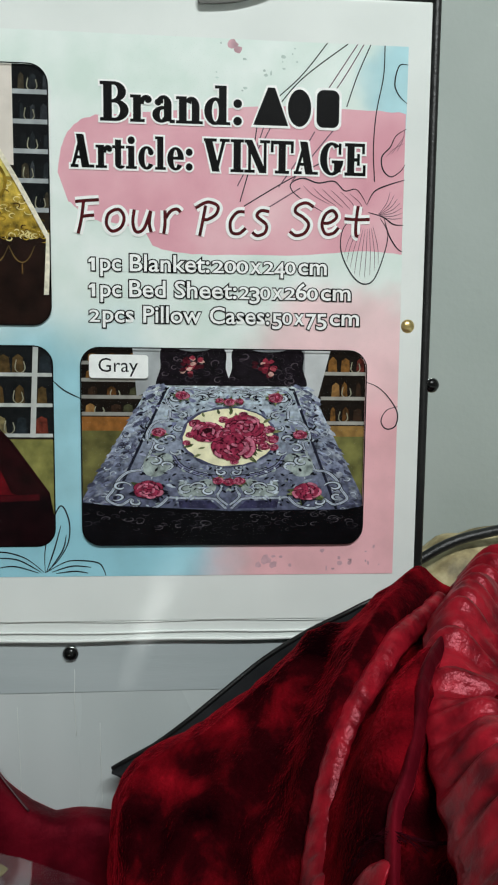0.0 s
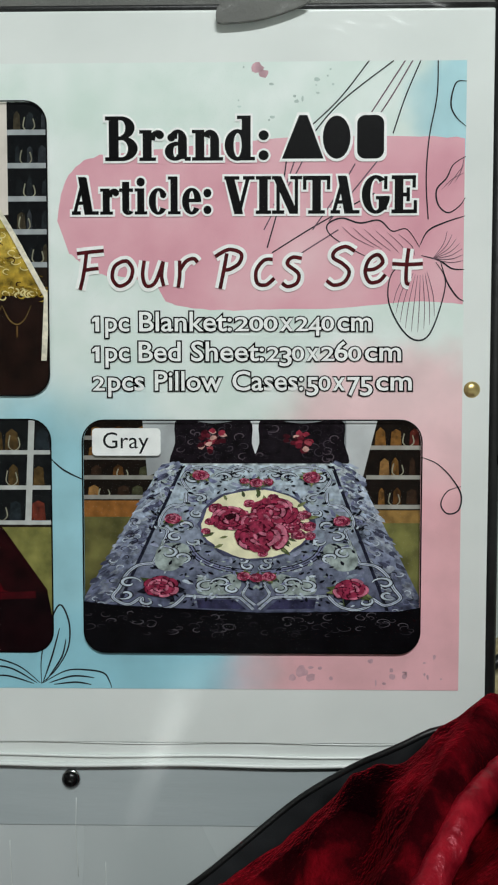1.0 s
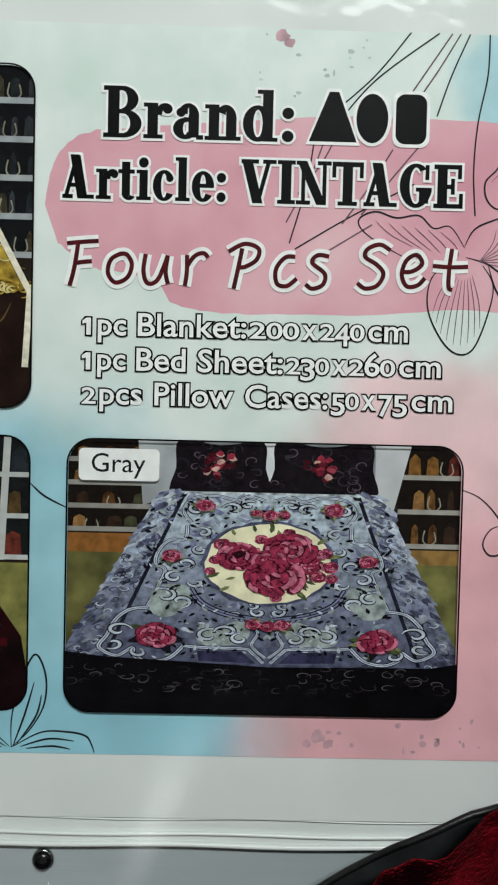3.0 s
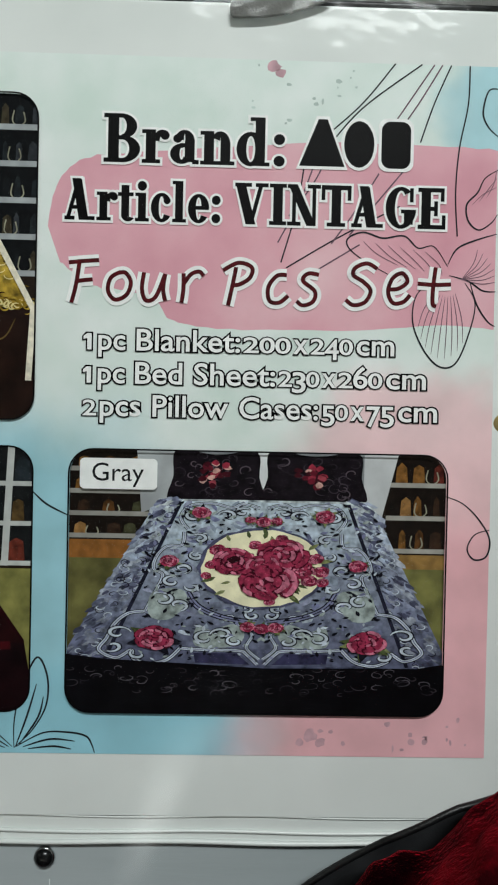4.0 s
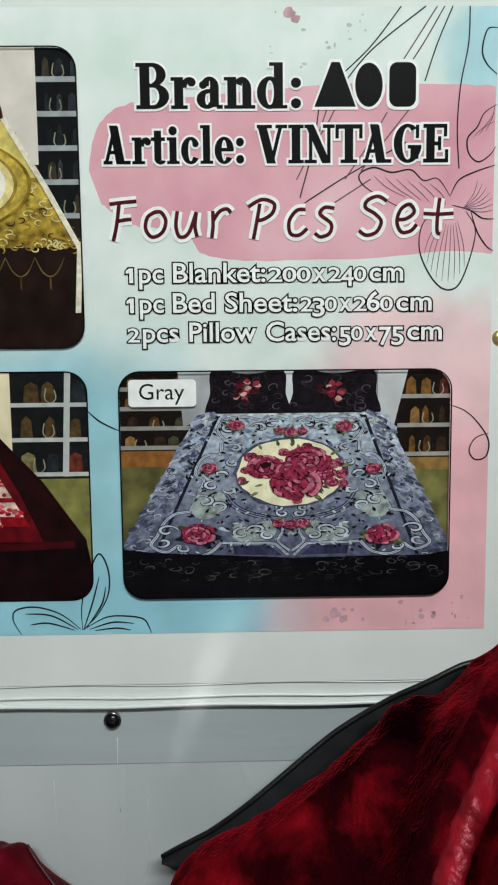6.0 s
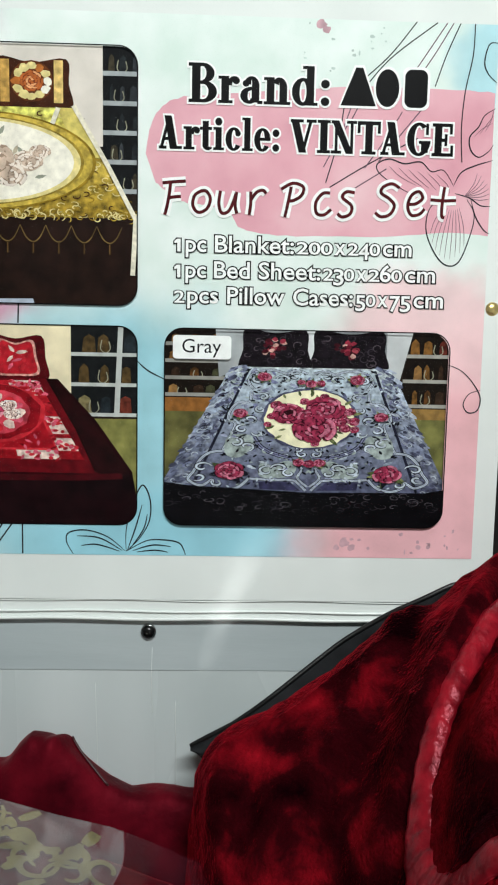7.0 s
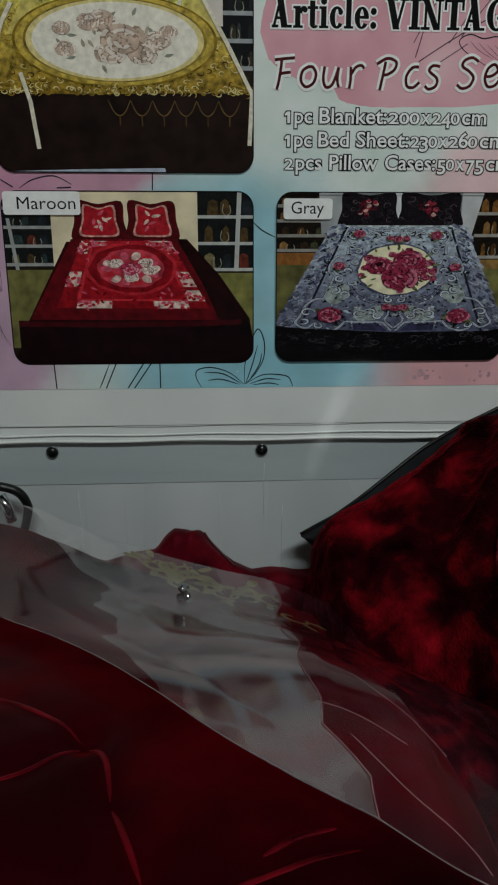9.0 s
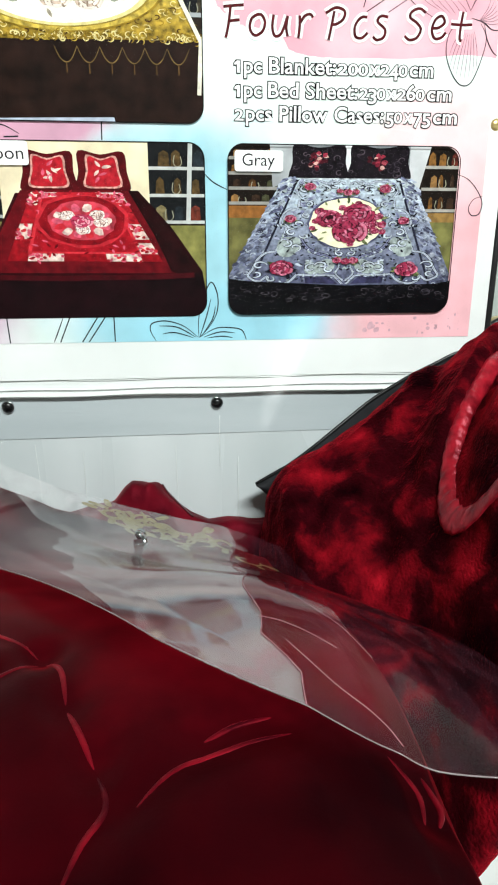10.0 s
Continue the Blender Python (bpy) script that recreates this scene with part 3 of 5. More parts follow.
for i in range(21):
    for j in range(41):
        a, b = i / 20, j / 40
        z = 0.178 + 0.122 * b
        w = 0.010 + 0.012 * b
        verts.append((-0.078 + 0.045 * b ** 1.3 + (a - 0.5) * 2 * w, -0.0145 - 0.001 * math.sin(a * math.pi), z))
        # soft-edged weight that gives the added glare its streak shape
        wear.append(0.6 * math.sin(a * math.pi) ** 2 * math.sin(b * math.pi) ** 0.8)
for i in range(20):
    for j in range(40):
        k = i * 41 + j
        faces.append((k, k + 41, k + 42, k + 1))
me = to_mesh("glare_streak", verts, faces, [glare], smooth=True)
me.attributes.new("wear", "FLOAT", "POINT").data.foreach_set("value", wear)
part("glare_streak", me, lid, "added glare streak on a fold of the clear film").visible_shadow = False

# ---------------------------------------------------------------- printed card
card = thing("printed_card", "printed advertising card for bedding with three bed photographs", "poster")
part("sheet", box("sheet", (-0.42, -0.0006, 0.236), (0.1435, 0.0012, 0.6915), WHITE_CARD), card, "white card margin")
ground = Print(0.0010)
ground.poly([(-0.385, 0.271), (0.1275, 0.271), (0.1275, 0.6615), (-0.385, 0.6615)], watercolour())
part("ground", ground.mesh("ground"), card, "mint, pink and blue watercolour print")
PINK = mat("pink_wash", [(0.25, "d294a1"), (0.5, "e0a8b3"), (0.8, "eac5ca")], 16, rough=0.45, spec=0.06)
wash = Print(0.00103)
upper = [(-0.124, 0.566), (-0.121, 0.585), (-0.110, 0.601), (-0.088, 0.607), (-0.04, 0.611), (0.02, 0.616), (0.08, 0.6165), (0.127, 0.615)]
lower = [(0.127, 0.514), (0.10, 0.516), (0.05, 0.512), (0.0, 0.511), (-0.04, 0.512), (-0.057, 0.517), (-0.064, 0.527), (-0.08, 0.531), (-0.10, 0.534), (-0.117, 0.546)]
rim = curve_through(upper, 6) + curve_through(lower, 6)
wash.poly([(p[0] + (0.0012 * noise.noise((p[0] * 240, p[1] * 240, 1)) if p[0] < 0.125 else 0), p[1] + 0.0012 * noise.noise((p[0] * 240, p[1] * 240, 7))) for p in rim], PINK)
part("brush_stroke", wash.mesh("brush_stroke"), card, "pink watercolour brush stroke")
GREYPINK, GREYMINT = ink("c09aa2", 0.12), ink("b3c2bc", 0.12)


def speck(x, z, rx, rz, m, rag):
    pr = Print(0.00106)
    pr.oval(x, z, rx, rz, m, 10, 0, rag)
    part("paint_speck", pr.mesh("paint_speck"), card)


for k in range(16):
    speck(0.03 + 0.09 * random.random(), 0.275 + 0.018 * random.random(), 0.0006 + 0.0015 * random.random() ** 2, 0.0006 + 0.0014 * random.random() ** 2, GREYPINK, 0.4)
for x, z, r in ((0.028, 0.283, 0.004), (0.034, 0.279, 0.003), (0.022, 0.279, 0.0024), (0.0, 0.658, 0.0035), (0.004, 0.6545, 0.003)):
    speck(x, z, r, r * 0.9, GREYPINK, 0.5)
for k in range(16):
    speck(-0.02 + 0.07 * random.random(), 0.625 + 0.034 * random.random(), 0.0005 + 0.0012 * random.random() ** 2, 0.0006 + 0.0012 * random.random() ** 2, GREYMINT, 0.4)

# line drawings of flowers
LINE = ink("23272b", 0.1)
FAINT = ink("6d5560", 0.1)


class Drawing:
    """Each drawn line becomes a piece of its own."""

    def __init__(self, name):
        self.name, self.y = name, 0.00115

    def curve(self, pts, w, m, taper=False):
        self.y += 3e-6
        pr = Print(self.y)
        pr.curve(pts, w, m, taper=taper)
        part(self.name, pr.mesh(self.name), card)


art = Drawing("flower_line")
for a, b, bow, m in (((0.068, 0.6615), (0.020, 0.612), 0.004, LINE), ((0.083, 0.6615), (0.028, 0.610), -0.006, LINE), ((0.090, 0.6615), (0.060, 0.616), 0.0, FAINT),
                     ((0.0945, 0.6615), (0.066, 0.617), 0.001, FAINT), ((0.0995, 0.6615), (0.083, 0.618), -0.001, LINE),
                     ((0.019, 0.612), (0.006, 0.549), 0.002, LINE), ((0.026, 0.612), (0.004, 0.560), 0.002, FAINT), ((0.032, 0.611), (0.010, 0.575), 0.002, FAINT),
                     ((0.072, 0.582), (0.009, 0.546), -0.002, LINE), ((0.060, 0.600), (0.034, 0.560), 0.001, FAINT), ((0.050, 0.560), (0.018, 0.540), 0.0, FAINT), ((0.078, 0.607), (0.044, 0.565), 0.0, FAINT)):
    mid = ((a[0] + b[0]) / 2 + bow, (a[1] + b[1]) / 2)
    art.curve([a, mid, b], 0.0008, m)
art.curve([(0.110, 0.6615), (0.1095, 0.64), (0.105, 0.615), (0.1035, 0.59), (0.105, 0.566)], 0.0008, LINE)
for pts in ([(0.1275, 0.656), (0.121, 0.655), (0.118, 0.643), (0.121, 0.635), (0.1275, 0.629)],
            [(0.1275, 0.611), (0.120, 0.606), (0.116, 0.598), (0.110, 0.591), (0.111, 0.582), (0.117, 0.577), (0.124, 0.581), (0.1275, 0.586)],
            [(0.100, 0.556), (0.092, 0.567), (0.083, 0.566), (0.075, 0.5725), (0.063, 0.571), (0.052, 0.574), (0.0435, 0.5705), (0.044, 0.565), (0.053, 0.558), (0.070, 0.549)],
            [(0.100, 0.557), (0.105, 0.566), (0.115, 0.571), (0.1275, 0.575)],
            [(0.101, 0.551), (0.112, 0.548), (0.120, 0.543), (0.1275, 0.5425)],
            [(0.113, 0.547), (0.117, 0.535), (0.123, 0.526), (0.1275, 0.523)],
            [(0.094, 0.549), (0.083, 0.540), (0.081, 0.524), (0.088, 0.508), (0.097, 0.4995), (0.106, 0.502), (0.113, 0.519), (0.116, 0.536), (0.110, 0.547)],
            [(0.102, 0.4265), (0.112, 0.4225), (0.121, 0.4140), (0.1275, 0.403), (0.126, 0.393), (0.119, 0.391), (0.115, 0.397), (0.119, 0.405), (0.1275, 0.408)]):
    art.curve([(x, z - 0.007) for x, z in pts], 0.0010, LINE, taper=True)
for k in range(9):
    a = radians(200 + 15 * k)
    art.curve([(0.100 + 0.006 * math.cos(a), 0.538 + 0.006 * math.sin(a)), (0.099 + 0.018 * math.cos(a) * 0.7, 0.531 + 0.018 * math.sin(a)), (0.098 + 0.03 * math.cos(a) * 0.5, 0.523 + 0.026 * math.sin(a))], 0.00045, FAINT, taper=True)
for k in range(7):
    a = radians(-12 + 11 * k)
    art.curve([(0.108, 0.542), (0.108 + 0.011 * math.cos(a), 0.542 + 0.011 * math.sin(a)), (0.108 + 0.019 * math.cos(a + 0.15), 0.542 + 0.019 * math.sin(a + 0.15))], 0.00045, FAINT, taper=True)
for k in range(6):
    art.curve([(0.052 + 0.007 * k, 0.562 - 0.001 * k), (0.06 + 0.007 * k, 0.555 - 0.001 * k), (0.072 + 0.005 * k, 0.549 - 0.001 * k)], 0.0004, FAINT, taper=True)
for k in range(3):
    art.curve([(0.113 + 0.004 * k, 0.584 + 0.002 * k), (0.119 + 0.003 * k, 0.590 + 0.003 * k), (0.1265, 0.594 + 0.005 * k)], 0.0004, FAINT, taper=True)
art = Drawing("leaf_line")
for pts in ([(-0.138, 0.274), (-0.138, 0.290), (-0.134, 0.308), (-0.126, 0.325), (-0.120, 0.314), (-0.1205, 0.298), (-0.128, 0.284), (-0.138, 0.274)],
            [(-0.137, 0.275), (-0.131, 0.292), (-0.126, 0.310)], [(-0.135, 0.276), (-0.125, 0.291), (-0.122, 0.303)],
            [(-0.139, 0.2745), (-0.152, 0.285), (-0.168, 0.290), (-0.181, 0.288), (-0.183, 0.281), (-0.178, 0.2715)], [(-0.141, 0.2745), (-0.158, 0.284), (-0.175, 0.2855)], [(-0.143, 0.274), (-0.160, 0.279), (-0.172, 0.278)],
            [(-0.137, 0.2745), (-0.122, 0.2825), (-0.108, 0.283), (-0.098, 0.281), (-0.0945, 0.276), (-0.093, 0.2715)], [(-0.133, 0.2745), (-0.118, 0.279), (-0.104, 0.278)], [(-0.130, 0.2735), (-0.116, 0.275), (-0.106, 0.2735)],
            [(-0.130, 0.418), (-0.122, 0.411), (-0.110, 0.405)],
            [(-0.262, 0.294), (-0.268, 0.280), (-0.272, 0.2715)], [(-0.256, 0.294), (-0.266, 0.2715)], [(-0.231, 0.294), (-0.246, 0.2715)], [(-0.224, 0.294), (-0.240, 0.2715)],
            [(-0.216, 0.294), (-0.216, 0.2715)], [(-0.312, 0.294), (-0.311, 0.2715)], [(-0.2165, 0.458), (-0.217, 0.444)],
            [(-0.345, 0.452), (-0.335, 0.446)], [(-0.285, 0.448), (-0.30, 0.455), (-0.318, 0.452), (-0.33, 0.445)], [(-0.286, 0.446), (-0.298, 0.4455)]):
    art.curve(pts, 0.0011, LINE, taper=len(pts) > 2)
for k in range(6):
    a = radians(95 + 22 * k)
    art.curve([(-0.352, 0.36), (-0.352 + 0.02 * math.cos(a), 0.36 + 0.025 * math.sin(a)), (-0.352 + 0.028 * math.cos(a + 0.3), 0.36 + 0.045 * math.sin(a + 0.3))], 0.0006, FAINT, taper=True)
    art.curve([(-0.348 - 0.004 * k, 0.31 + 0.003 * k), (-0.36, 0.33 + 0.006 * k), (-0.372, 0.34 + 0.008 * k)], 0.0005, FAINT, taper=True)

# lettering
BLACK_INK, WHITE_INK, RED_INK = ink("030304", 0.05), ink("f2f3f1", 0.03), ink("4a1318", 0.25, 300)
for text, x0, x1, base, cap in (("Brand:", -0.0935, 0.0095, 0.6025, 0.0262), ("Article:", -0.1145, -0.0265, 0.5700, 0.0222), ("VINTAGE", -0.0200, 0.0995, 0.5700, 0.0222)):
    line = Print(0.00150)
    serif(line, text, x0, x1, base, cap, WHITE_INK, 0.0017)
    line.y = -0.00160
    serif(line, text, x0, x1, base, cap, BLACK_INK, 0.0004)
    part("lettering", line.mesh("lettering"), card, "black serif lettering with a white rim")
mark = Print(0.00150)
for g, m in ((0.0017, WHITE_INK), (0.0, BLACK_INK)):
    mark.poly([(0.0150 - g, 0.6030 - g), (0.0405 + g, 0.6030 - g), (0.0305 + g * 0.6, 0.6292 + g), (0.0255 - g * 0.6, 0.6292 + g)], m)
    mark.oval(0.0485, 0.6158, 0.0085 + g, 0.0130 + g, m, 24)
    mark.poly(round_rect(0.0610 - g, 0.6028 - g, 0.0775 + g, 0.6290 + g, 0.005), m)
    mark.y -= 0.00002
part("brand_mark", mark.mesh("brand_mark"), card, "three plain black shapes as a mark")
for text, x0, x1, base in (("Four", -0.1135, -0.0385, 0.5235), ("Pcs", -0.0275, 0.0275, 0.5240), ("Set", 0.0415, 0.0990, 0.5255)):
    hand_line = Print(0.00150)
    script(hand_line, text, x0, x1, base, 0.0240, 0.0066, WHITE_INK)
    hand_line.y = -0.00165
    script(hand_line, text, x0, x1, base, 0.0240, 0.0023, RED_INK)
    part("lettering", hand_line.mesh("lettering"), card, "dark red handwritten lettering with a white rim")
LINES = (
    (0.4980, (("1", -0.1035, -0.0970), ("pc", -0.0958, -0.0790), ("Blanket:", -0.0745, -0.0150), ("200", -0.0145, 0.0130), ("x", 0.0137, 0.0225), ("240", 0.0232, 0.0480), ("cm", 0.0487, 0.0717))),
    (0.4795, (("1", -0.1035, -0.0970), ("pc", -0.0958, -0.0790), ("Bed", -0.0750, -0.0470), ("Sheet:", -0.0422, 0.0050), ("230", 0.0056, 0.0295), ("x", 0.0302, 0.0385), ("260", 0.0392, 0.0650), ("cm", 0.0658, 0.0900))),
    (0.4612, (("2", -0.1035, -0.0950), ("pcs", -0.0943, -0.0700), ("Pillow", -0.0650, -0.0210), ("Cases:", -0.0165, 0.0295), ("50", 0.0302, 0.0460), ("x", 0.0467, 0.0548), ("75", 0.0556, 0.0720), ("cm", 0.0730, 0.0968))),
)
for base, row in LINES:
    for text, x0, x1 in row:
        rims = token("lettering", text, x0, x1, base, 0.0120, 0.00150, BLACK_INK, 0.062, card)
        token("fill", text, x0, x1, base, 0.0120, 0.00160, WHITE_INK, 0.012, rims[0])


# ---------------------------------------------------------------- photographs on the card
def photo(x0, z0, x1, z1, label, paint):
    hull = round_rect(x0, z0, x1, z1, 0.0135)
    pr = Print(0.00104, hull, lambda u, v: (x0 + u * (x1 - x0), z0 + v * (z1 - z0)), 6e-7)
    pr.poly([(-0.1, -0.1), (1.1, -0.1), (1.1, 1.1), (-0.1, 1.1)], ink("241c16", 0.2))
    paint(pr)
    ob = part("photograph", pr.mesh("photograph"), card, label)
    rimp = Print(0.00002 - pr.y)
    rimp.line(hull + hull[:1], 0.0009, BLACK_INK)
    part("border", rimp.mesh("border"), ob)
    return ob


def tag(ob, text, x0, z0, x1, z1, tx0, tx1):
    t = Print(0.0030)
    t.poly(round_rect(x0, z0, x1, z1, 0.0025), WHITE_INK)
    part("name_tag", t.mesh("name_tag"), ob, "white name tag")
    part("tag_lettering", words("tag_lettering", text, tx0, tx1, z0 + 0.0046, 0.0102, 0.00305, ink("1c1d1f", 0.05), 0.0), ob)


def shelves(pr, u0, u1, v0, rows, back, lines, goods):
    pr.rect(u0, v0, u1, 1.02, ink(back, 0.25, 200))
    for k in range(rows):
        h = (1 - v0) / rows
        v = v0 + k * h
        for j in range(3):
            u = u0 + (u1 - u0) * (0.12 + 0.26 * j + 0.1 * random.random())
            w = (u1 - u0) * (0.10 + 0.1 * random.random())
            pr.poly([(u, v + 0.12 * h), (u + w, v + 0.12 * h), (u + w * 0.9, v + h * 0.62), (u + w * 0.5, v + h * (0.68 + 0.1 * random.random())), (u + w * 0.1, v + h * 0.6)], ink(random.choice(goods), 0.3, 260))
        uc = u0 + (u1 - u0) * (0.3 + 0.4 * random.random())
        pr.curve([(uc - 0.012, v + 0.55 * h), (uc - 0.016, v + 0.25 * h), (uc, v + 0.12 * h), (uc + 0.016, v + 0.25 * h), (uc + 0.012, v + 0.5 * h)], 0.0035, ink("8d8b78", 0.2))
        pr.line([(u0, v + 0.01), (u1, v + 0.01)], 0.018, ink(lines, 0.08))


def bed_map(bl, br, tl, tr):
    """From the bed's own (across, along) to the picture."""
    def at(s, t):
        q = t * (1 - 0.25 * (1 - t))
        a = (tl[0] + (bl[0] - tl[0]) * q, tl[1] + (bl[1] - tl[1]) * q)
        b = (tr[0] + (br[0] - tr[0]) * q, tr[1] + (br[1] - tr[1]) * q)
        return a[0] + (b[0] - a[0]) * s, a[1] + (b[1] - a[1]) * s
    return at


def blend(one, two, f):
    return "".join("%02x" % round(int(one[i:i + 2], 16) * (1 - f) + int(two[i:i + 2], 16) * f) for i in (0, 2, 4))


def toned(pr, bed, s0, s1, t0, t1, far, near, spread, scale, n=12):
    """A printed surface whose tone runs from its far to its near end."""
    for k in range(n):
        a, b = t0 + (t1 - t0) * k / n, t0 + (t1 - t0) * (k + 1) / n
        pr.poly([bed(s0, a), bed(s0, b), bed(s1, b), bed(s1, a)], ink(blend(far, near, k / (n - 1)), spread, scale))


def pillow(pr, u0, v0, u1, v1, m, lean=0.0):
    pts = [(u0 - 0.012, v0), ((u0 + u1) / 2, v0 - 0.01), (u1 + 0.012, v0), (u1 + 0.004, (v0 + v1) / 2), (u1 - 0.004 + lean, v1), ((u0 + u1) / 2 + lean, v1 - 0.015), (u0 + 0.006 + lean, v1 + 0.005), (u0 - 0.002, (v0 + v1) / 2)]
    pr.poly(curve_through(pts, 4, True), m)


ROSE = (ink("400c1c", 0.35, 300), ink("842a43", 0.35, 300), ink("b4687d", 0.3, 300))
GREEN = (ink("4a5434", 0.25, 300), ink("737a50", 0.25, 300))


def paint_gray(pr):
    goods = ("4a3018", "6b4a24", "2e2017", "54231c", "3a3a28", "7a5a34")
    shelves(pr, -0.02, 0.23, 0.66, 4, "17110d", "8f8d86", goods)
    shelves(pr, 0.84, 1.02, 0.62, 3, "17110d", "9c9a92", goods)
    pr.rect(-0.02, 0.585, 0.3, 0.655, ink("8a5a2c", 0.2))
    pr.rect(0.8, 0.56, 1.02, 0.615, ink("86683a", 0.2))
    pr.rect(-0.02, 0.1, 0.3, 0.585, ink("5d5a34", 0.3, 60))
    pr.rect(0.75, 0.1, 1.02, 0.56, ink("66653a", 0.3, 60))
    pr.poly([(0.19, 0.76), (0.30, 0.82), (0.30, 1.02), (0.175, 1.02)], ink("a7abad", 0.12, 40))
    pr.poly([(0.76, 0.82), (0.83, 0.76), (0.875, 1.02), (0.76, 1.02)], ink("c3c6c7", 0.08, 40))
    pr.rect(0.29, 0.8, 0.78, 1.02, ink("7f8386", 0.1))
    pr.rect(0.497, 0.8, 0.525, 1.02, ink("d6d9da", 0.05))
    for u0, u1 in ((0.275, 0.497), (0.525, 0.770)):
        pillow(pr, u0, 0.805, u1, 1.0, ink("120d12", 0.5, 250))
        for k in range(26):
            pr.curl(u0 + (u1 - u0) * random.random(), 0.82 + 0.16 * random.random(), 0.012 + 0.012 * random.random(), random.random() * 6, random.choice((-0.8, 0.8)), 0.0035, ink(random.choice(("3c343c", "574c54", "2a232a")), 0.1))
        cu = (u0 + u1) / 2 - 0.005
        for k in range(26):
            a, q = random.random() * 6.3, random.random() ** 0.7
            pr.oval(cu + 0.042 * q * math.cos(a), 0.915 + 0.048 * q * math.sin(a), 0.012, 0.010, ink(random.choice(("5c1624", "8c2b3c", "3a0c16", "3a0c16", "c49a90", "8a3a44")), 0.2, 300), 7, a, 0.6)
    top_l, top_r = (0.235, 0.815), (0.80, 0.815)
    bed = bed_map((-0.03, 0.165), (1.03, 0.155), top_l, top_r)
    PALE, DEEP, LILAC = ink("b9c3cd", 0.15, 200), ink("15151d", 0.3, 200), ink("6f7290", 0.2, 150)
    MOSS = ink("8f9a97", 0.25, 240)
    toned(pr, bed, 0, 1, 0, 1, "a9b6c4", "4a4d62", 0.45, 190)
    # clouded border outside the frame
    for k in range(420):
        s, t = random.choice((0.0 + 0.13 * random.random(), 0.87 + 0.13 * random.random())), random.random()
        u, v = bed(s, t)
        pr.oval(u, v, 0.008 + 0.016 * random.random(), 0.003 + 0.007 * random.random(), ink(blend(random.choice(("bcc5d0", "8f97aa", "6d738a", "4a4d63", "a0a8b8")), "23242f", 0.5 * t), 0.3, 260), 7, 0.7 if s < 0.5 else -0.7, 0.6)
    for k in range(90):
        u, v = bed(random.choice((0.02 + 0.10 * random.random(), 0.88 + 0.10 * random.random())), 0.3 + 0.7 * random.random())
        pr.curl(u, v, 0.016, random.random() * 6, random.choice((-0.7, 0.7)), 0.003, random.choice((PALE, DEEP, LILAC)), 1, 0.8)
    toned(pr, bed, 0.115, 0.885, 0.015, 0.975, "b4c2cc", "565a70", 0.22, 240)
    for k in range(160):
        u, v = bed(0.14 + 0.72 * random.random(), 0.03 + 0.9 * random.random())
        pr.oval(u, v, 0.010 + 0.012 * random.random(), 0.004 + 0.005 * random.random(), ink(random.choice(("8b90a6", "6d7290", "a3adb8", "7d8896")), 0.25, 260), 7, random.random() * 3, 0.6)
    for side in (0.112, 0.888):
        pr.line([bed(side, 0.02 + 0.95 * k / 8) for k in range(9)], 0.010, ink("1d1e2c", 0.3, 200))
    mid = 0.514

    def both(pts):
        return pts, [(2 * mid - u, v) for u, v in pts]

    def trim(pts, fat=1.0, closed=False):
        """A pale moulding between dark lines, on both halves."""
        for half in both(pts):
            for w, m in ((0.020 * fat, DEEP), (0.013 * fat, PALE), (0.0035 * fat, LILAC)):
                pr.curve(half, w, m, closed, 6)

    # the frame: down each side, in at the side roses, round the corner roses, along the foot
    trim([(0.315, 0.70), (0.295, 0.745), (0.32, 0.79), (0.38, 0.80), (0.43, 0.785), (0.46, 0.80), (0.505, 0.785)], 0.6)
    trim([(0.305, 0.69), (0.300, 0.64), (0.262, 0.635), (0.235, 0.60), (0.225, 0.55), (0.25, 0.525), (0.235, 0.47), (0.205, 0.385)], 0.6)
    trim([(0.205, 0.385), (0.16, 0.375), (0.125, 0.335), (0.105, 0.28), (0.085, 0.235), (0.13, 0.205), (0.17, 0.235), (0.175, 0.205), (0.215, 0.185), (0.265, 0.20), (0.30, 0.245)], 0.75)
    trim([(0.30, 0.245), (0.36, 0.24), (0.455, 0.238), (0.475, 0.225), (0.505, 0.185)], 0.7)
    trim([(0.51, 0.205), (0.475, 0.25), (0.49, 0.30), (0.455, 0.33), (0.435, 0.37), (0.40, 0.36)], 0.6)
    for half in both([(0.315, 0.46), (0.345, 0.405), (0.41, 0.365), (0.50, 0.345)]):
        for w, m in ((0.022, DEEP), (0.014, ink("777b98", 0.15)), (0.003, DEEP)):
            pr.curve(half, w, m, False, 6)
    # foot panels and corner fields
    for half in both([(0.335, 0.228), (0.45, 0.228), (0.485, 0.185), (0.34, 0.190)]):
        pr.poly(half, ink("33324c", 0.3, 160))
    for half in both([(0.225, 0.46), (0.30, 0.47), (0.315, 0.42), (0.27, 0.355), (0.215, 0.37)]):
        pr.poly(curve_through(half, 4, True), MOSS)
    for half in both([(0.345, 0.335), (0.38, 0.315), (0.44, 0.34), (0.47, 0.30), (0.44, 0.255), (0.34, 0.255)]):
        pr.poly(curve_through(half, 4, True), MOSS)
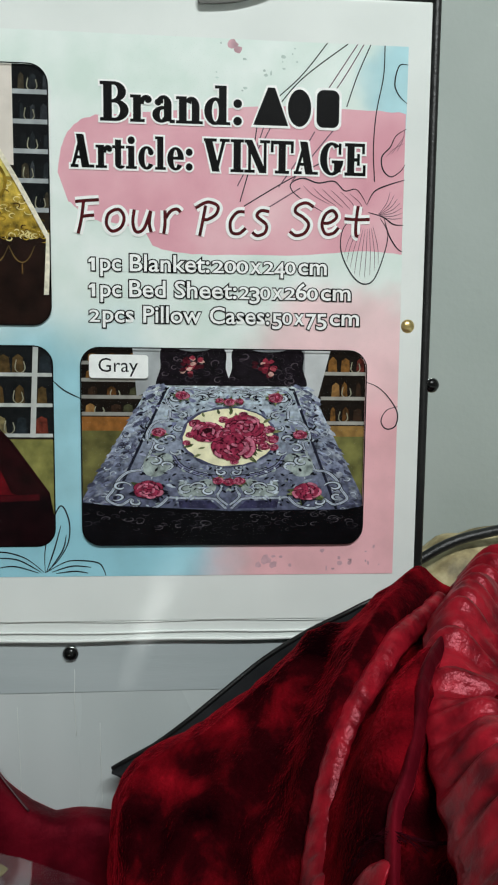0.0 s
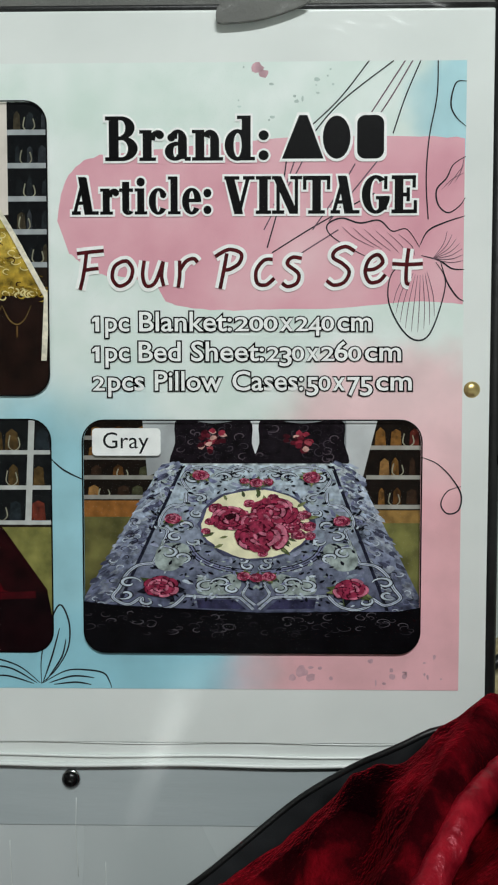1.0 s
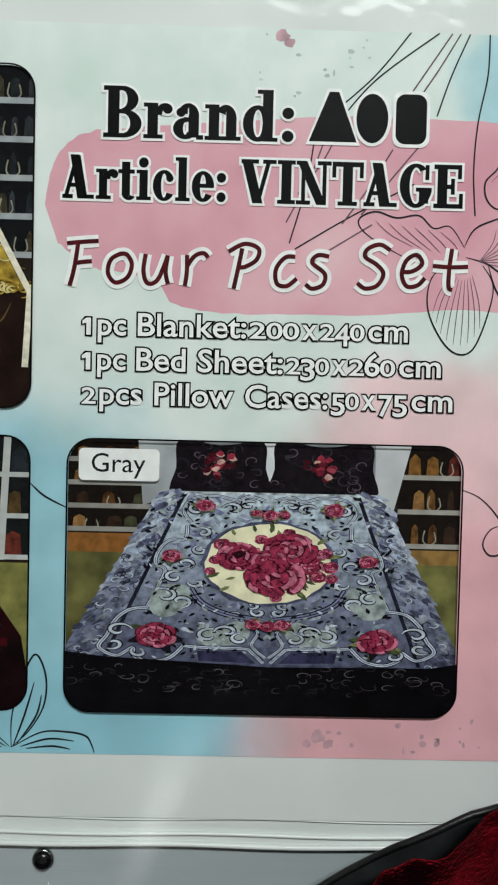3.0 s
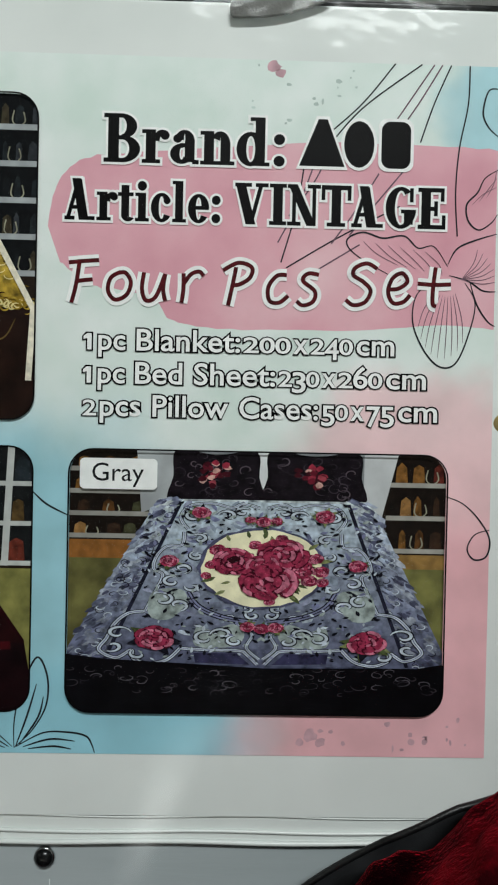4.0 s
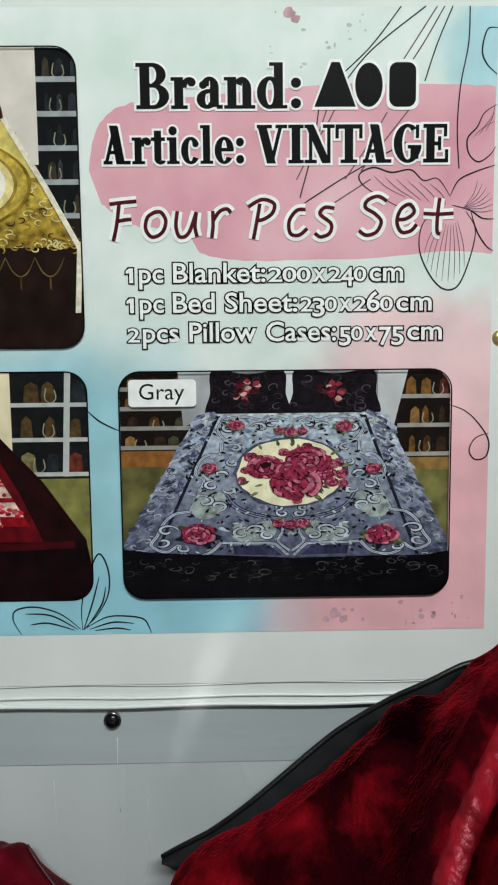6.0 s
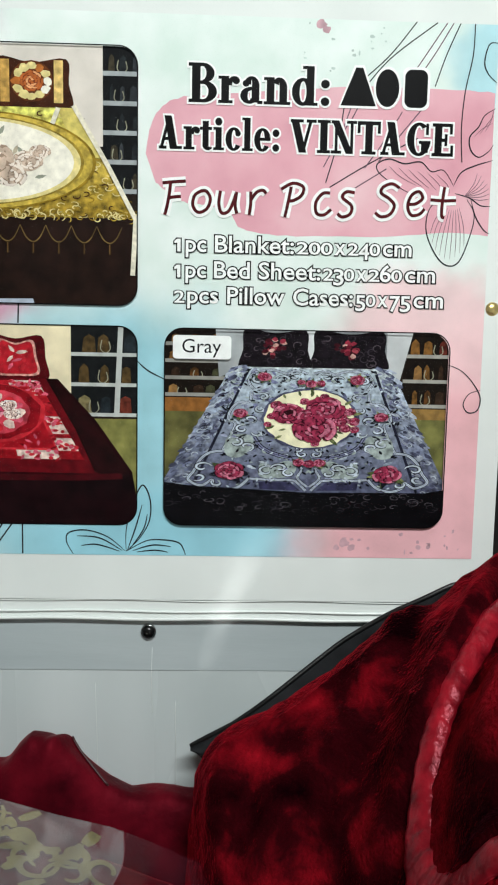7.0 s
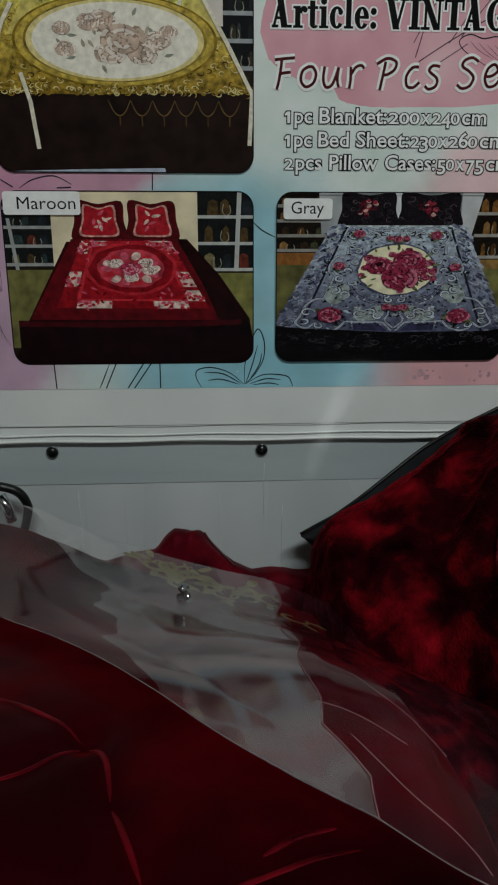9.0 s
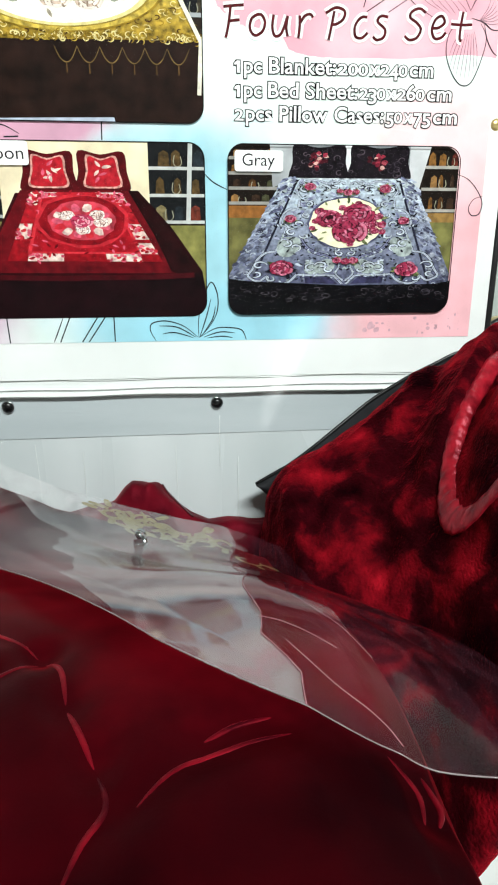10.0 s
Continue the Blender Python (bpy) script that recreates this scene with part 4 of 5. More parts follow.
    for u, v, r, a, tu in ((0.365, 0.285, 0.034, 0.6, 0.9), (0.41, 0.30, 0.030, 3.4, -0.9), (0.445, 0.275, 0.024, 1.6, 0.9), (0.25, 0.43, 0.034, 2.2, -0.8), (0.29, 0.41, 0.028, 5.0, 0.8), (0.275, 0.50, 0.026, 1.0, 0.9),
                           (0.33, 0.75, 0.024, 1.0, 0.9), (0.42, 0.755, 0.024, 3.0, -0.9), (0.46, 0.77, 0.02, 0.5, 0.9), (0.345, 0.665, 0.022, 2.2, -0.8), (0.30, 0.55, 0.024, 5.0, 0.8), (0.34, 0.60, 0.020, 2.0, 0.9),
                           (0.135, 0.30, 0.032, 0.2, 0.9), (0.12, 0.25, 0.026, 4.2, 0.7), (0.19, 0.22, 0.024, 2.2, 0.7), (0.49, 0.375, 0.020, 2.0, 0.9), (0.475, 0.40, 0.016, 4.0, 0.9), (0.33, 0.48, 0.020, 3.0, 0.8)):
        for flip in (1, -1):
            x = u if flip > 0 else 2 * mid - u
            for w, m in ((0.017, DEEP), (0.009, PALE)):
                pr.curl(x, v, r * 1.1, a if flip > 0 else math.pi - a, tu * flip, w, m, 1, 0.78)
    for k in range(330):
        u, v = 0.20 + 0.31 * random.random(), 0.20 + 0.60 * random.random()
        if ((u - mid) / 0.18) ** 2 + ((v - 0.555) / 0.16) ** 2 < 1:
            continue
        a, m, ln = random.random() * 6.3, random.choice((DEEP, DEEP, DEEP, PALE, MOSS, LILAC)), 0.009 + 0.015 * random.random()
        pr.leaf(u, v, ln, a, m, 0.4)
        pr.leaf(2 * mid - u, v, ln, math.pi - a, m, 0.45)
    cu, cv = 0.514, 0.555
    pr.oval(cu, cv, 0.172, 0.156, ink("4c4e66", 0.3), 44, 0, 0.06)
    pr.oval(cu, cv, 0.162, 0.148, ink("efe9c4", 0.07), 40, 0, 0.05)
    for k in range(34):
        a, q = random.random() * 6.3, 0.55 + 0.5 * random.random()
        pr.leaf(cu + 0.15 * q * math.cos(a), cv + 0.125 * q * math.sin(a), 0.026 + 0.02 * random.random(), a + random.random() - 0.5, random.choice(GREEN))
    # loose dark blooms and buds, then the two full ones
    for du, dv, r in ((-0.135, 0.012, 0.020), (-0.15, -0.03, 0.016), (0.155, -0.01, 0.026), (0.125, -0.045, 0.026), (0.16, -0.05, 0.020), (-0.118, 0.068, 0.026), (-0.02, 0.09, 0.020), (0.05, 0.115, 0.018), (0.14, 0.04, 0.024), (0.02, -0.125, 0.018), (0.0, 0.18, 0.020), (0.035, 0.18, 0.018)):
        pr.rose(cu + du, cv + dv, r, ROSE, 0.9)
    for du, dv, r in ((-0.078, 0.028, 0.066), (0.10, 0.0, 0.045), (0.055, 0.055, 0.080), (0.0, 0.01, 0.052), (0.012, -0.050, 0.090)):
        pr.rose(cu + du, cv + dv, r, ROSE, 0.85)
    pr.oval(cu - 0.075, cv + 0.034, 0.016, 0.015, ink("2a0c14", 0.3, 300), 10, 0, 0.5)
    for u, v, r in ((0.230, 0.285, 0.058), (0.795, 0.275, 0.058), (0.476, 0.332, 0.024), (0.515, 0.325, 0.024), (0.552, 0.330, 0.024), (0.35, 0.766, 0.028), (0.678, 0.757, 0.030), (0.267, 0.58, 0.028), (0.766, 0.57, 0.028), (0.515, 0.735, 0.024), (0.48, 0.742, 0.016), (0.55, 0.74, 0.016)):
        for k in range(6):
            pr.leaf(u, v, r * 1.3, random.random() * 6.3, random.choice(GREEN + (DEEP,)))
        pr.rose(u, v, r, ROSE, 0.85)
    # the drop in front, in shade
    pr.poly([(-0.02, -0.02), (1.02, -0.02), (1.02, 0.205), (0.93, 0.182), (0.75, 0.180), (0.52, 0.176), (0.3, 0.192), (0.10, 0.205), (-0.02, 0.225)], ink("08070a", 0.4, 90))
    for k in range(70):
        u, v = random.random(), 0.075 + 0.10 * random.random()
        pr.curl(u, v, 0.010 + 0.014 * random.random(), random.random() * 6, random.choice((-0.7, 0.7)), 0.003, ink(random.choice(("2b272d", "3d373d", "555057")), 0.1), 1.2, 0.8)


def paint_maroon(pr):
    goods = ("2b3a3a", "4a3a22", "5c2a20", "20262a", "6b6244")
    shelves(pr, -0.02, 0.22, 0.58, 4, "18191a", "9fa3a0", goods)
    shelves(pr, 0.76, 1.02, 0.55, 3, "161819", "b9bcb8", goods)
    pr.line([(0.93, 0.55), (0.945, 1.02)], 0.018, ink("b9bcb8", 0.06))
    pr.line([(0.045, 0.55), (0.02, 0.85)], 0.014, ink("9fa3a0", 0.06))
    pr.rect(-0.02, 0.1, 0.4, 0.56, ink("6d6a3e", 0.2, 80))
    pr.rect(0.6, 0.1, 1.02, 0.54, ink("7c7a44", 0.2, 80))
    pr.rect(0.19, 0.55, 0.775, 1.02, ink("e3d6b4", 0.08, 40))
    DARK, RED, HOT = ink("2a070b", 0.3, 120), ink("8e1520", 0.18, 160), ink("b92732", 0.15, 200)
    CREAM, PINKISH = ink("dbb9ae", 0.25, 250), ink("c9566b", 0.2, 250)
    pr.poly([(0.07, 0.26), (0.245, 0.72), (0.73, 0.72), (0.97, 0.24), (0.97, 0.05), (0.05, 0.05)], DARK)
    for u0, u1, lean in ((0.285, 0.475, 0.0), (0.50, 0.685, -0.005)):
        pillow(pr, u0, 0.73, u1, 0.945, ink("4a0a10", 0.2, 150), lean)
        pillow(pr, u0 + 0.03, 0.757, u1 - 0.03, 0.923, ink("c98f84", 0.3, 300), lean)
        pillow(pr, u0 + 0.038, 0.766, u1 - 0.038, 0.914, ink("a51d28", 0.2, 200), lean)
        for k in range(8):
            pr.leaf((u0 + u1) / 2 + 0.05 * (random.random() - 0.5), 0.84 + 0.08 * (random.random() - 0.5), 0.04, random.random() * 6.3, random.choice((HOT, CREAM, PINKISH)))
    bed = bed_map((0.08, 0.27), (0.95, 0.26), (0.265, 0.735), (0.71, 0.735))
    pr.poly([bed(0, 0), bed(0, 1), bed(1, 1), bed(1, 0)], ink("5a0c14", 0.22, 120))
    pr.poly([bed(0.10, 0.03), bed(0.10, 0.88), bed(0.88, 0.88), bed(0.88, 0.03)], RED)
    toned(pr, bed, 0.10, 0.88, 0.03, 0.88, "a81c27", "861019", 0.2, 220)
    pr.poly([bed(0.19, 0.10), bed(0.19, 0.80), bed(0.80, 0.80), bed(0.80, 0.10)], ink("bf2c36", 0.2, 220))
    pr.poly([bed(0.21, 0.12), bed(0.21, 0.78), bed(0.78, 0.78), bed(0.78, 0.12)], ink("98141f", 0.15, 160))
    for s0, t0, s1, t1 in ((0.10, 0.03, 0.32, 0.10), (0.66, 0.03, 0.88, 0.10), (0.10, 0.10, 0.18, 0.22), (0.80, 0.10, 0.88, 0.22), (0.10, 0.46, 0.18, 0.64), (0.80, 0.46, 0.88, 0.64), (0.20, 0.80, 0.38, 0.88), (0.60, 0.80, 0.78, 0.88), (0.79, 0.68, 0.88, 0.80)):
        pr.poly([bed(s0, t0), bed(s0, t1), bed(s1, t1), bed(s1, t0)], CREAM)
        for k in range(14):
            u, v = bed(s0 + (s1 - s0) * random.random(), t0 + (t1 - t0) * random.random())
            pr.oval(u, v, 0.010, 0.008, random.choice((HOT, RED, PINKISH, PINKISH)), 7, random.random() * 3, 0.4)
    for k in range(110):
        u, v = bed(0.12 + 0.75 * random.random(), 0.05 + 0.82 * random.random())
        pr.leaf(u, v, 0.03, random.random() * 6.3, random.choice((HOT, RED, ink("6e0d16", 0.2), PINKISH)))
    cu, cv = 0.50, 0.565
    for rx, rz, m in ((0.185, 0.150, HOT), (0.172, 0.138, ink("7c0f19", 0.25)), (0.135, 0.112, ink("b53a48", 0.25))):
        pr.oval(cu, cv, rx, rz, m, 26, 0, 0.08)
    for k in range(14):
        a = k * 0.45
        pr.oval(cu + 0.10 * math.cos(a), cv + 0.075 * math.sin(a), 0.024, 0.018, (CREAM, PINKISH, HOT)[k % 3], 8, a, 0.4)
    for du, dv in ((-0.06, 0.03), (0.06, 0.035), (0.0, -0.05), (0.075, -0.01)):
        pr.rose(cu + du, cv + dv, 0.036, (ink("4c1018", 0.2), CREAM, ink("f0e6de", 0.05)), 0.8)
    pr.rose(cu, cv, 0.05, (ink("6a1022", 0.2), ink("b8385a", 0.2), ink("e69aa8", 0.1)), 0.8)
    pr.poly([(0.69, 0.735), (0.73, 0.735), (0.86, 0.53), (0.985, 0.27), (0.985, 0.2), (0.855, 0.27), (0.79, 0.48)], ink("1e0709", 0.35, 90))
    pr.poly([(0.03, 0.265), (0.4, 0.25), (0.8, 0.255), (0.985, 0.26), (1.02, -0.02), (-0.02, -0.02), (0.03, 0.1)], ink("16070a", 0.4, 60))
    pr.line([(0.03, 0.245), (0.4, 0.235), (0.8, 0.24), (0.95, 0.25)], 0.03, ink("3d0a10", 0.25, 90))


def paint_coffee(pr):
    goods = ("1f2326", "2c2f33", "3a3428", "15181a")
    pr.rect(0.1, 0.62, 0.9, 1.02, ink("d8cfc6", 0.06, 40))
    shelves(pr, -0.02, 0.10, 0.5, 5, "101214", "8d9294", goods)
    shelves(pr, 0.885, 1.02, 0.44, 5, "0d0f11", "9da2a4", goods)
    GOLD = mat("print_gold", [(0.3, "5b4312"), (0.45, "8d7224"), (0.6, "b59a3c"), (0.8, "dcc878")], 110, rough=0.45, spec=0.06)
    BROWN, CREAMY, PALEG = ink("3a1d10", 0.25, 120), ink("ece6d8", 0.06, 200), ink("d9c98a", 0.12, 200)
    for u0, u1 in ((0.245, 0.465), (0.535, 0.770)):
        pillow(pr, u0, 0.76, u1, 0.945, BROWN)
        pr.rect(u0 + 0.015, 0.78, u0 + 0.045, 0.94, ink("b08a4a", 0.25, 200))
        pr.rect(u1 - 0.045, 0.78, u1 - 0.015, 0.94, ink("c9ab6a", 0.25, 200))
        cu = (u0 + u1) / 2
        pr.oval(cu, 0.86, 0.070, 0.078, ink("5c3219", 0.2), 20)
        for k in range(12):
            a = k * 0.524
            pr.oval(cu + 0.052 * math.cos(a), 0.86 + 0.058 * math.sin(a), 0.016, 0.016, random.choice((CREAMY, PALEG, ink("a8622c", 0.2))), 8, a, 0.4)
        pr.rose(cu, 0.86, 0.042, (ink("6a2a14", 0.2), ink("a85a2c", 0.2), ink("d89a6a", 0.15)), 1.0)
    pr.rect(0.478, 0.77, 0.525, 0.95, ink("d9c49a", 0.1))
    bed = bed_map((-0.06, 0.335), (1.0, 0.335), (0.15, 0.762), (0.80, 0.762))
    toned(pr, bed, -0.08, 1, 0, 1, "c6b35c", "846c26", 0.42, 200)
    for k in range(320):
        u, v = bed(random.random(), random.random() ** 0.7)
        pr.curl(u, v, 0.018, random.random() * 6, random.choice((-0.7, 0.7)), 0.004, random.choice((PALEG, BROWN, ink("8a6f22", 0.2))), 1, 0.7)
    for s0, s1, t0, t1 in ((0.90, 0.985, 0.0, 0.5), (0.02, 0.10, 0.0, 0.5)):
        pr.poly([bed(s0, t0), bed(s0, t1), bed(s1, t1), bed(s1, t0)], ink("c9b866", 0.15, 160))
    cu, cv = 0.478, 0.555
    for rx, rz, m in ((0.385, 0.190, ink("7d651f", 0.3)), (0.375, 0.184, ink("b59c44", 0.25, 200)), (0.345, 0.170, ink("85702c", 0.3)), (0.335, 0.165, PALEG), (0.312, 0.154, CREAMY)):
        pr.oval(cu, cv, rx, rz, m, 44)
    tan = (ink("8f7a6a", 0.2), ink("bfa998", 0.15), ink("e2d5ca", 0.08))
    for k in range(26):
        a = random.random() * 6.3
        q = 0.4 + 0.55 * random.random()
        pr.leaf(cu + 0.26 * q * math.cos(a), cv + 0.13 * q * math.sin(a), 0.04, random.random() * 6.3, random.choice((ink("8c8f80", 0.15), ink("a59a86", 0.15))))
    for du, dv, r in ((-0.19, -0.03, 0.035), (-0.05, 0.065, 0.05), (-0.10, 0.06, 0.04), (0.16, 0.0, 0.045), (0.10, -0.045, 0.05), (-0.02, -0.04, 0.055), (0.03, 0.0, 0.075), (0.2, 0.03, 0.03), (-0.2, 0.04, 0.03)):
        pr.rose(cu + du, cv + 1.2 * dv, 1.3 * r, tan, 0.72)
    pr.poly([(-0.02, 0.345), (0.3, 0.33), (0.6, 0.34), (1.02, 0.345), (1.02, -0.02), (-0.02, -0.02)], ink("1e120e", 0.35, 70))
    for k in range(160):
        pr.curl(random.random(), 0.345 + 0.03 * (random.random() - 0.3), 0.016, random.random() * 6, 0.6, 0.005, random.choice((GOLD, PALEG)))
    for k in range(6):
        u = 0.44 + 0.085 * k
        pr.curve([(u, 0.31), (u + 0.02, 0.262), (u + 0.043, 0.245), (u + 0.065, 0.262), (u + 0.085, 0.31)], 0.0045, ink("6b5632", 0.3), taper=True)
        pr.curve([(u + 0.043, 0.24), (u + 0.043, 0.20)], 0.004, ink("5c4526", 0.25))
    for pts in ([(0.115, 0.42), (0.145, 0.30), (0.165, 0.10)], [(0.79, 0.77), (0.90, 0.55), (0.995, 0.34), (0.985, 0.12)], [(0.02, 0.40), (-0.01, 0.30)], [(0.72, 0.70), (0.74, 0.76)], [(0.10, 0.70), (0.06, 0.62), (0.02, 0.50)]):
        pr.line(pts, 0.016, ink("ddd6c2", 0.1, 300))
    pr.poly([(-0.02, 0.0), (0.3, 0.012), (0.65, 0.02), (0.66, -0.03), (-0.02, -0.03)], ink("aab4c4", 0.1))


gray = photo(-0.1095, 0.2955, 0.1022, 0.4425, "printed photograph of a gray floral blanket on a bed", paint_gray)
tag(gray, "Gray", -0.1035, 0.4203, -0.0605, 0.4375, -0.0967, -0.0680)
maroon = photo(-0.3465, 0.2945, -0.1300, 0.4430, "printed photograph of a maroon blanket on a bed", paint_maroon)
tag(maroon, "Maroon", -0.3443, 0.4235, -0.2790, 0.4425, -0.3325, -0.2830)
coffee = photo(-0.3455, 0.4580, -0.1300, 0.6385, "printed photograph of a coffee and gold blanket on a bed", paint_coffee)
tag(coffee, "Coffee", -0.3430, 0.6115, -0.2920, 0.6320, -0.3375, -0.2975)

# ---------------------------------------------------------------- soft goods
def lerp_table(x, xs, ys):
    return float(np.interp(x, xs, ys))


def smooth01(v):
    v = max(0.0, min(1.0, v))
    return v * v * (3 - 2 * v)


def patch(name, at, na, nb, material, thick=0.0):
    """A sheet at(a, b) over the unit square; with a thickness it is closed below."""
    verts = [Vector(at(i / na, j / nb)) for i in range(na + 1) for j in range(nb + 1)]
    faces = [(i * (nb + 1) + j, i * (nb + 1) + j + 1, (i + 1) * (nb + 1) + j + 1, (i + 1) * (nb + 1) + j) for i in range(na) for j in range(nb)]
    if thick:
        n = len(verts)
        verts += [v - Vector((0, 0, thick)) for v in verts]
        loop = [i * (nb + 1) for i in range(na)] + [na * (nb + 1) + j for j in range(nb)] + [i * (nb + 1) + nb for i in range(na, 0, -1)] + [j for j in range(nb, 0, -1)]
        faces += [tuple(n + q for q in reversed(f)) for f in faces]
        faces += [(loop[k], loop[(k + 1) % len(loop)], n + loop[(k + 1) % len(loop)], n + loop[k]) for k in range(len(loop))]
    return to_mesh(name, verts, faces, [material], smooth=True)


def mound(name, corners, height, material, na=150, nb=150, px=9.0, py=9.0, under=0.0, pile=0.0):
    """A soft folded body on the floor: four plan corners (back left, back right, front right, front left) and a height over the plan."""
    bl, br, fr, fl = [Vector((*c, 0)) for c in corners]

    def at(i, j):
        a, b = 0.5 - 0.5 * math.cos(math.pi * i), 0.5 - 0.5 * math.cos(math.pi * j)
        p = (bl * (1 - a) + br * a) * (1 - b) + (fl * (1 - a) + fr * a) * b
        e = max(0.0, 1 - abs(2 * a - 1) ** px) ** 0.5 * max(0.0, 1 - abs(2 * b - 1) ** py) ** 0.5
        z = max(0.0, height(p.x, p.y)) * e
        tuck = 0.4 * under * (1 - e) * smooth01((-0.20 - p.y) / 0.12) if a < 0.5 else 0.0
        q = Vector((p.x + tuck, p.y + (0.9 * under * (1 - e) if b > 0.5 else 0.0), z))
        if pile:
            q = q + pile * noise.noise_vector(q * 34) + 0.45 * pile * noise.noise_vector(q * 95)
            q.z = max(0.0, q.z)
        return q
    me = patch(name, at, na, nb, material)
    return me


def right_height(x, y):
    """Top of the plush pile: it climbs to the right in folds."""
    z = lerp_table(x, [-0.12, -0.096, -0.066, -0.015, 0.036, 0.065, 0.093, 0.13, 0.16, 0.30], [0.143, 0.154, 0.166, 0.194, 0.234, 0.260, 0.277, 0.284, 0.290, 0.292])
    z += 0.012 * smooth01((-0.1 - y) / 0.12) * smooth01((x + 0.02) / 0.1)
    q = x * 0.80 - (y + 0.1) * 0.55
    f = smooth01((x + 0.01) / 0.07)
    for at, w, h in ((0.030, 0.014, -0.010), (0.066, 0.010, 0.011), (0.092, 0.012, -0.014), (0.125, 0.013, 0.014), (0.152, 0.011, -0.014), (0.185, 0.014, 0.013), (0.22, 0.012, -0.012)):
        z += f * h * math.exp(-((q - at + 0.012 * math.sin(y * 22)) / w) ** 2)
    z -= max(0.0, -0.082 - y) * (0.15 + 0.6 * smooth01((0.075 - x) / 0.09))
    z += 0.006 * noise.noise((x * 20, y * 20, 4.2))
    return z


plush = thing("plush_blanket", "deep red plush blanket with satin edging, loosely folded on a pile", "blanket", at=(0.08, -0.2, 0))
part("body", mound("body", [(-0.088, -0.048), (0.30, -0.030), (0.34, -0.385), (-0.045, -0.365)], right_height, PLUSH, 330, 330, 36, 36, 0.045, 0.0032), plush)


def ribbon_on(height, line, width, lift, gather, n=22):
    """A gathered band that lies on a surface along a plan line."""
    pts = curve_through(line, n)
    m = len(pts)

    def at(a, b):
        k = min(m - 1, int(round(a * (m - 1))))
        p = pts[k]
        d = np.array(pts[min(k + 1, m - 1)]) - np.array(pts[max(k - 1, 0)])
        d = d / (np.linalg.norm(d) + 1e-9)
        s = (b - 0.5) * width * (1 + 0.04 * math.sin(k * 0.7))
        x, y = p[0] - d[1] * s, p[1] + d[0] * s
        belly = math.cos((b - 0.5) * math.pi * 0.94)
        return (x, y, height(p[0], p[1]) * 0.55 + height(x, y) * 0.45 + lift * belly + gather * belly * (math.sin(k * 0.62 + 0.7 * b) + 0.6 * math.sin(k * 1.13 + 0.4 * b)))
    return at, m - 1


def band(name, line, width, material, parent, lift=0.006, gather=0.0005, label=""):
    at, na = ribbon_on(right_height, line, width, lift, gather)
    return part(name, patch(name, at, na, 10, material, 0.003), parent, label)


band("satin_edge", [(0.140, -0.075), (0.118, -0.098), (0.098, -0.120), (0.075, -0.143), (0.058, -0.160), (0.048, -0.172), (0.040, -0.186), (0.034, -0.202), (0.033, -0.222), (0.040, -0.242), (0.054, -0.257)], 0.0135, SATIN, plush, 0.0060, 0.0004, "bright red satin edging")
band("seam_piping", [(0.150, -0.125), (0.133, -0.143), (0.110, -0.165), (0.089, -0.192), (0.079, -0.213), (0.068, -0.232), (0.060, -0.242), (0.054, -0.262)], 0.0065, MAROON_SATIN, plush, 0.005, 0.0002, "dark maroon piped seam")
band("satin_lining", [(0.172, -0.075), (0.150, -0.105), (0.130, -0.140), (0.112, -0.180), (0.100, -0.225), (0.090, -0.28), (0.082, -0.32)], 0.040, SATIN, plush, 0.013, 0.0034, "gathered bright red satin lining")
verts, faces = [], []
for k in range(44):
    x, y = 0.037 + 0.0008 * k, -0.232 - 0.0006 * k
    z = right_height(x, y) + 0.004
    dx, ln = 0.004 + 0.006 * random.random(), 0.004 + 0.006 * random.random()
    n = len(verts)
    x2, y2 = x + dx, y - ln
    z2 = right_height(x2, y2) + 0.003
    verts += [(x - 0.0002, y, z), (x + 0.0002, y, z), (x2 + 0.0002, y2, z2), (x2 - 0.0002, y2, z2), (x, y, z + 0.0003), (x2, y2, z2 + 0.0003)]
    faces += [(n, n + 3, n + 5, n + 4), (n + 1, n + 4, n + 5, n + 2), (n, n + 1, n + 2, n + 3)]
part("fringe", to_mesh("fringe", verts, faces, [LACE]), plush, "fine maroon thread fringe")


CREASES = [
    ((-0.208, -0.433), (-0.222, -0.449), (-0.24, -0.455)), ((-0.208, -0.433), (-0.200, -0.445), (-0.196, -0.462)),
    ((-0.185, -0.486), (-0.181, -0.499), (-0.186, -0.511), (-0.190, -0.525)),
    ((-0.157, -0.481), (-0.147, -0.476), (-0.135, -0.474)), ((-0.175, -0.503), (-0.163, -0.490), (-0.145, -0.483), (-0.129, -0.481)),
    ((-0.106, -0.487), (-0.100, -0.496), (-0.102, -0.507)), ((-0.096, -0.489), (-0.094, -0.498), (-0.097, -0.505)),
    ((-0.196, -0.462), (-0.185, -0.486)), ((-0.26, -0.40), (-0.235, -0.41), (-0.208, -0.433)),
]


def off_line(x, y, line):
    """Distance in plan from a broken line."""
    best = 1.0
    for (ax, ay), (bx, by) in zip(line, line[1:]):
        dx, dy = bx - ax, by - ay
        t = max(0.0, min(1.0, ((x - ax) * dx + (y - ay) * dy) / (dx * dx + dy * dy)))
        best = min(best, math.hypot(x - ax - t * dx, y - ay - t * dy))
    return best


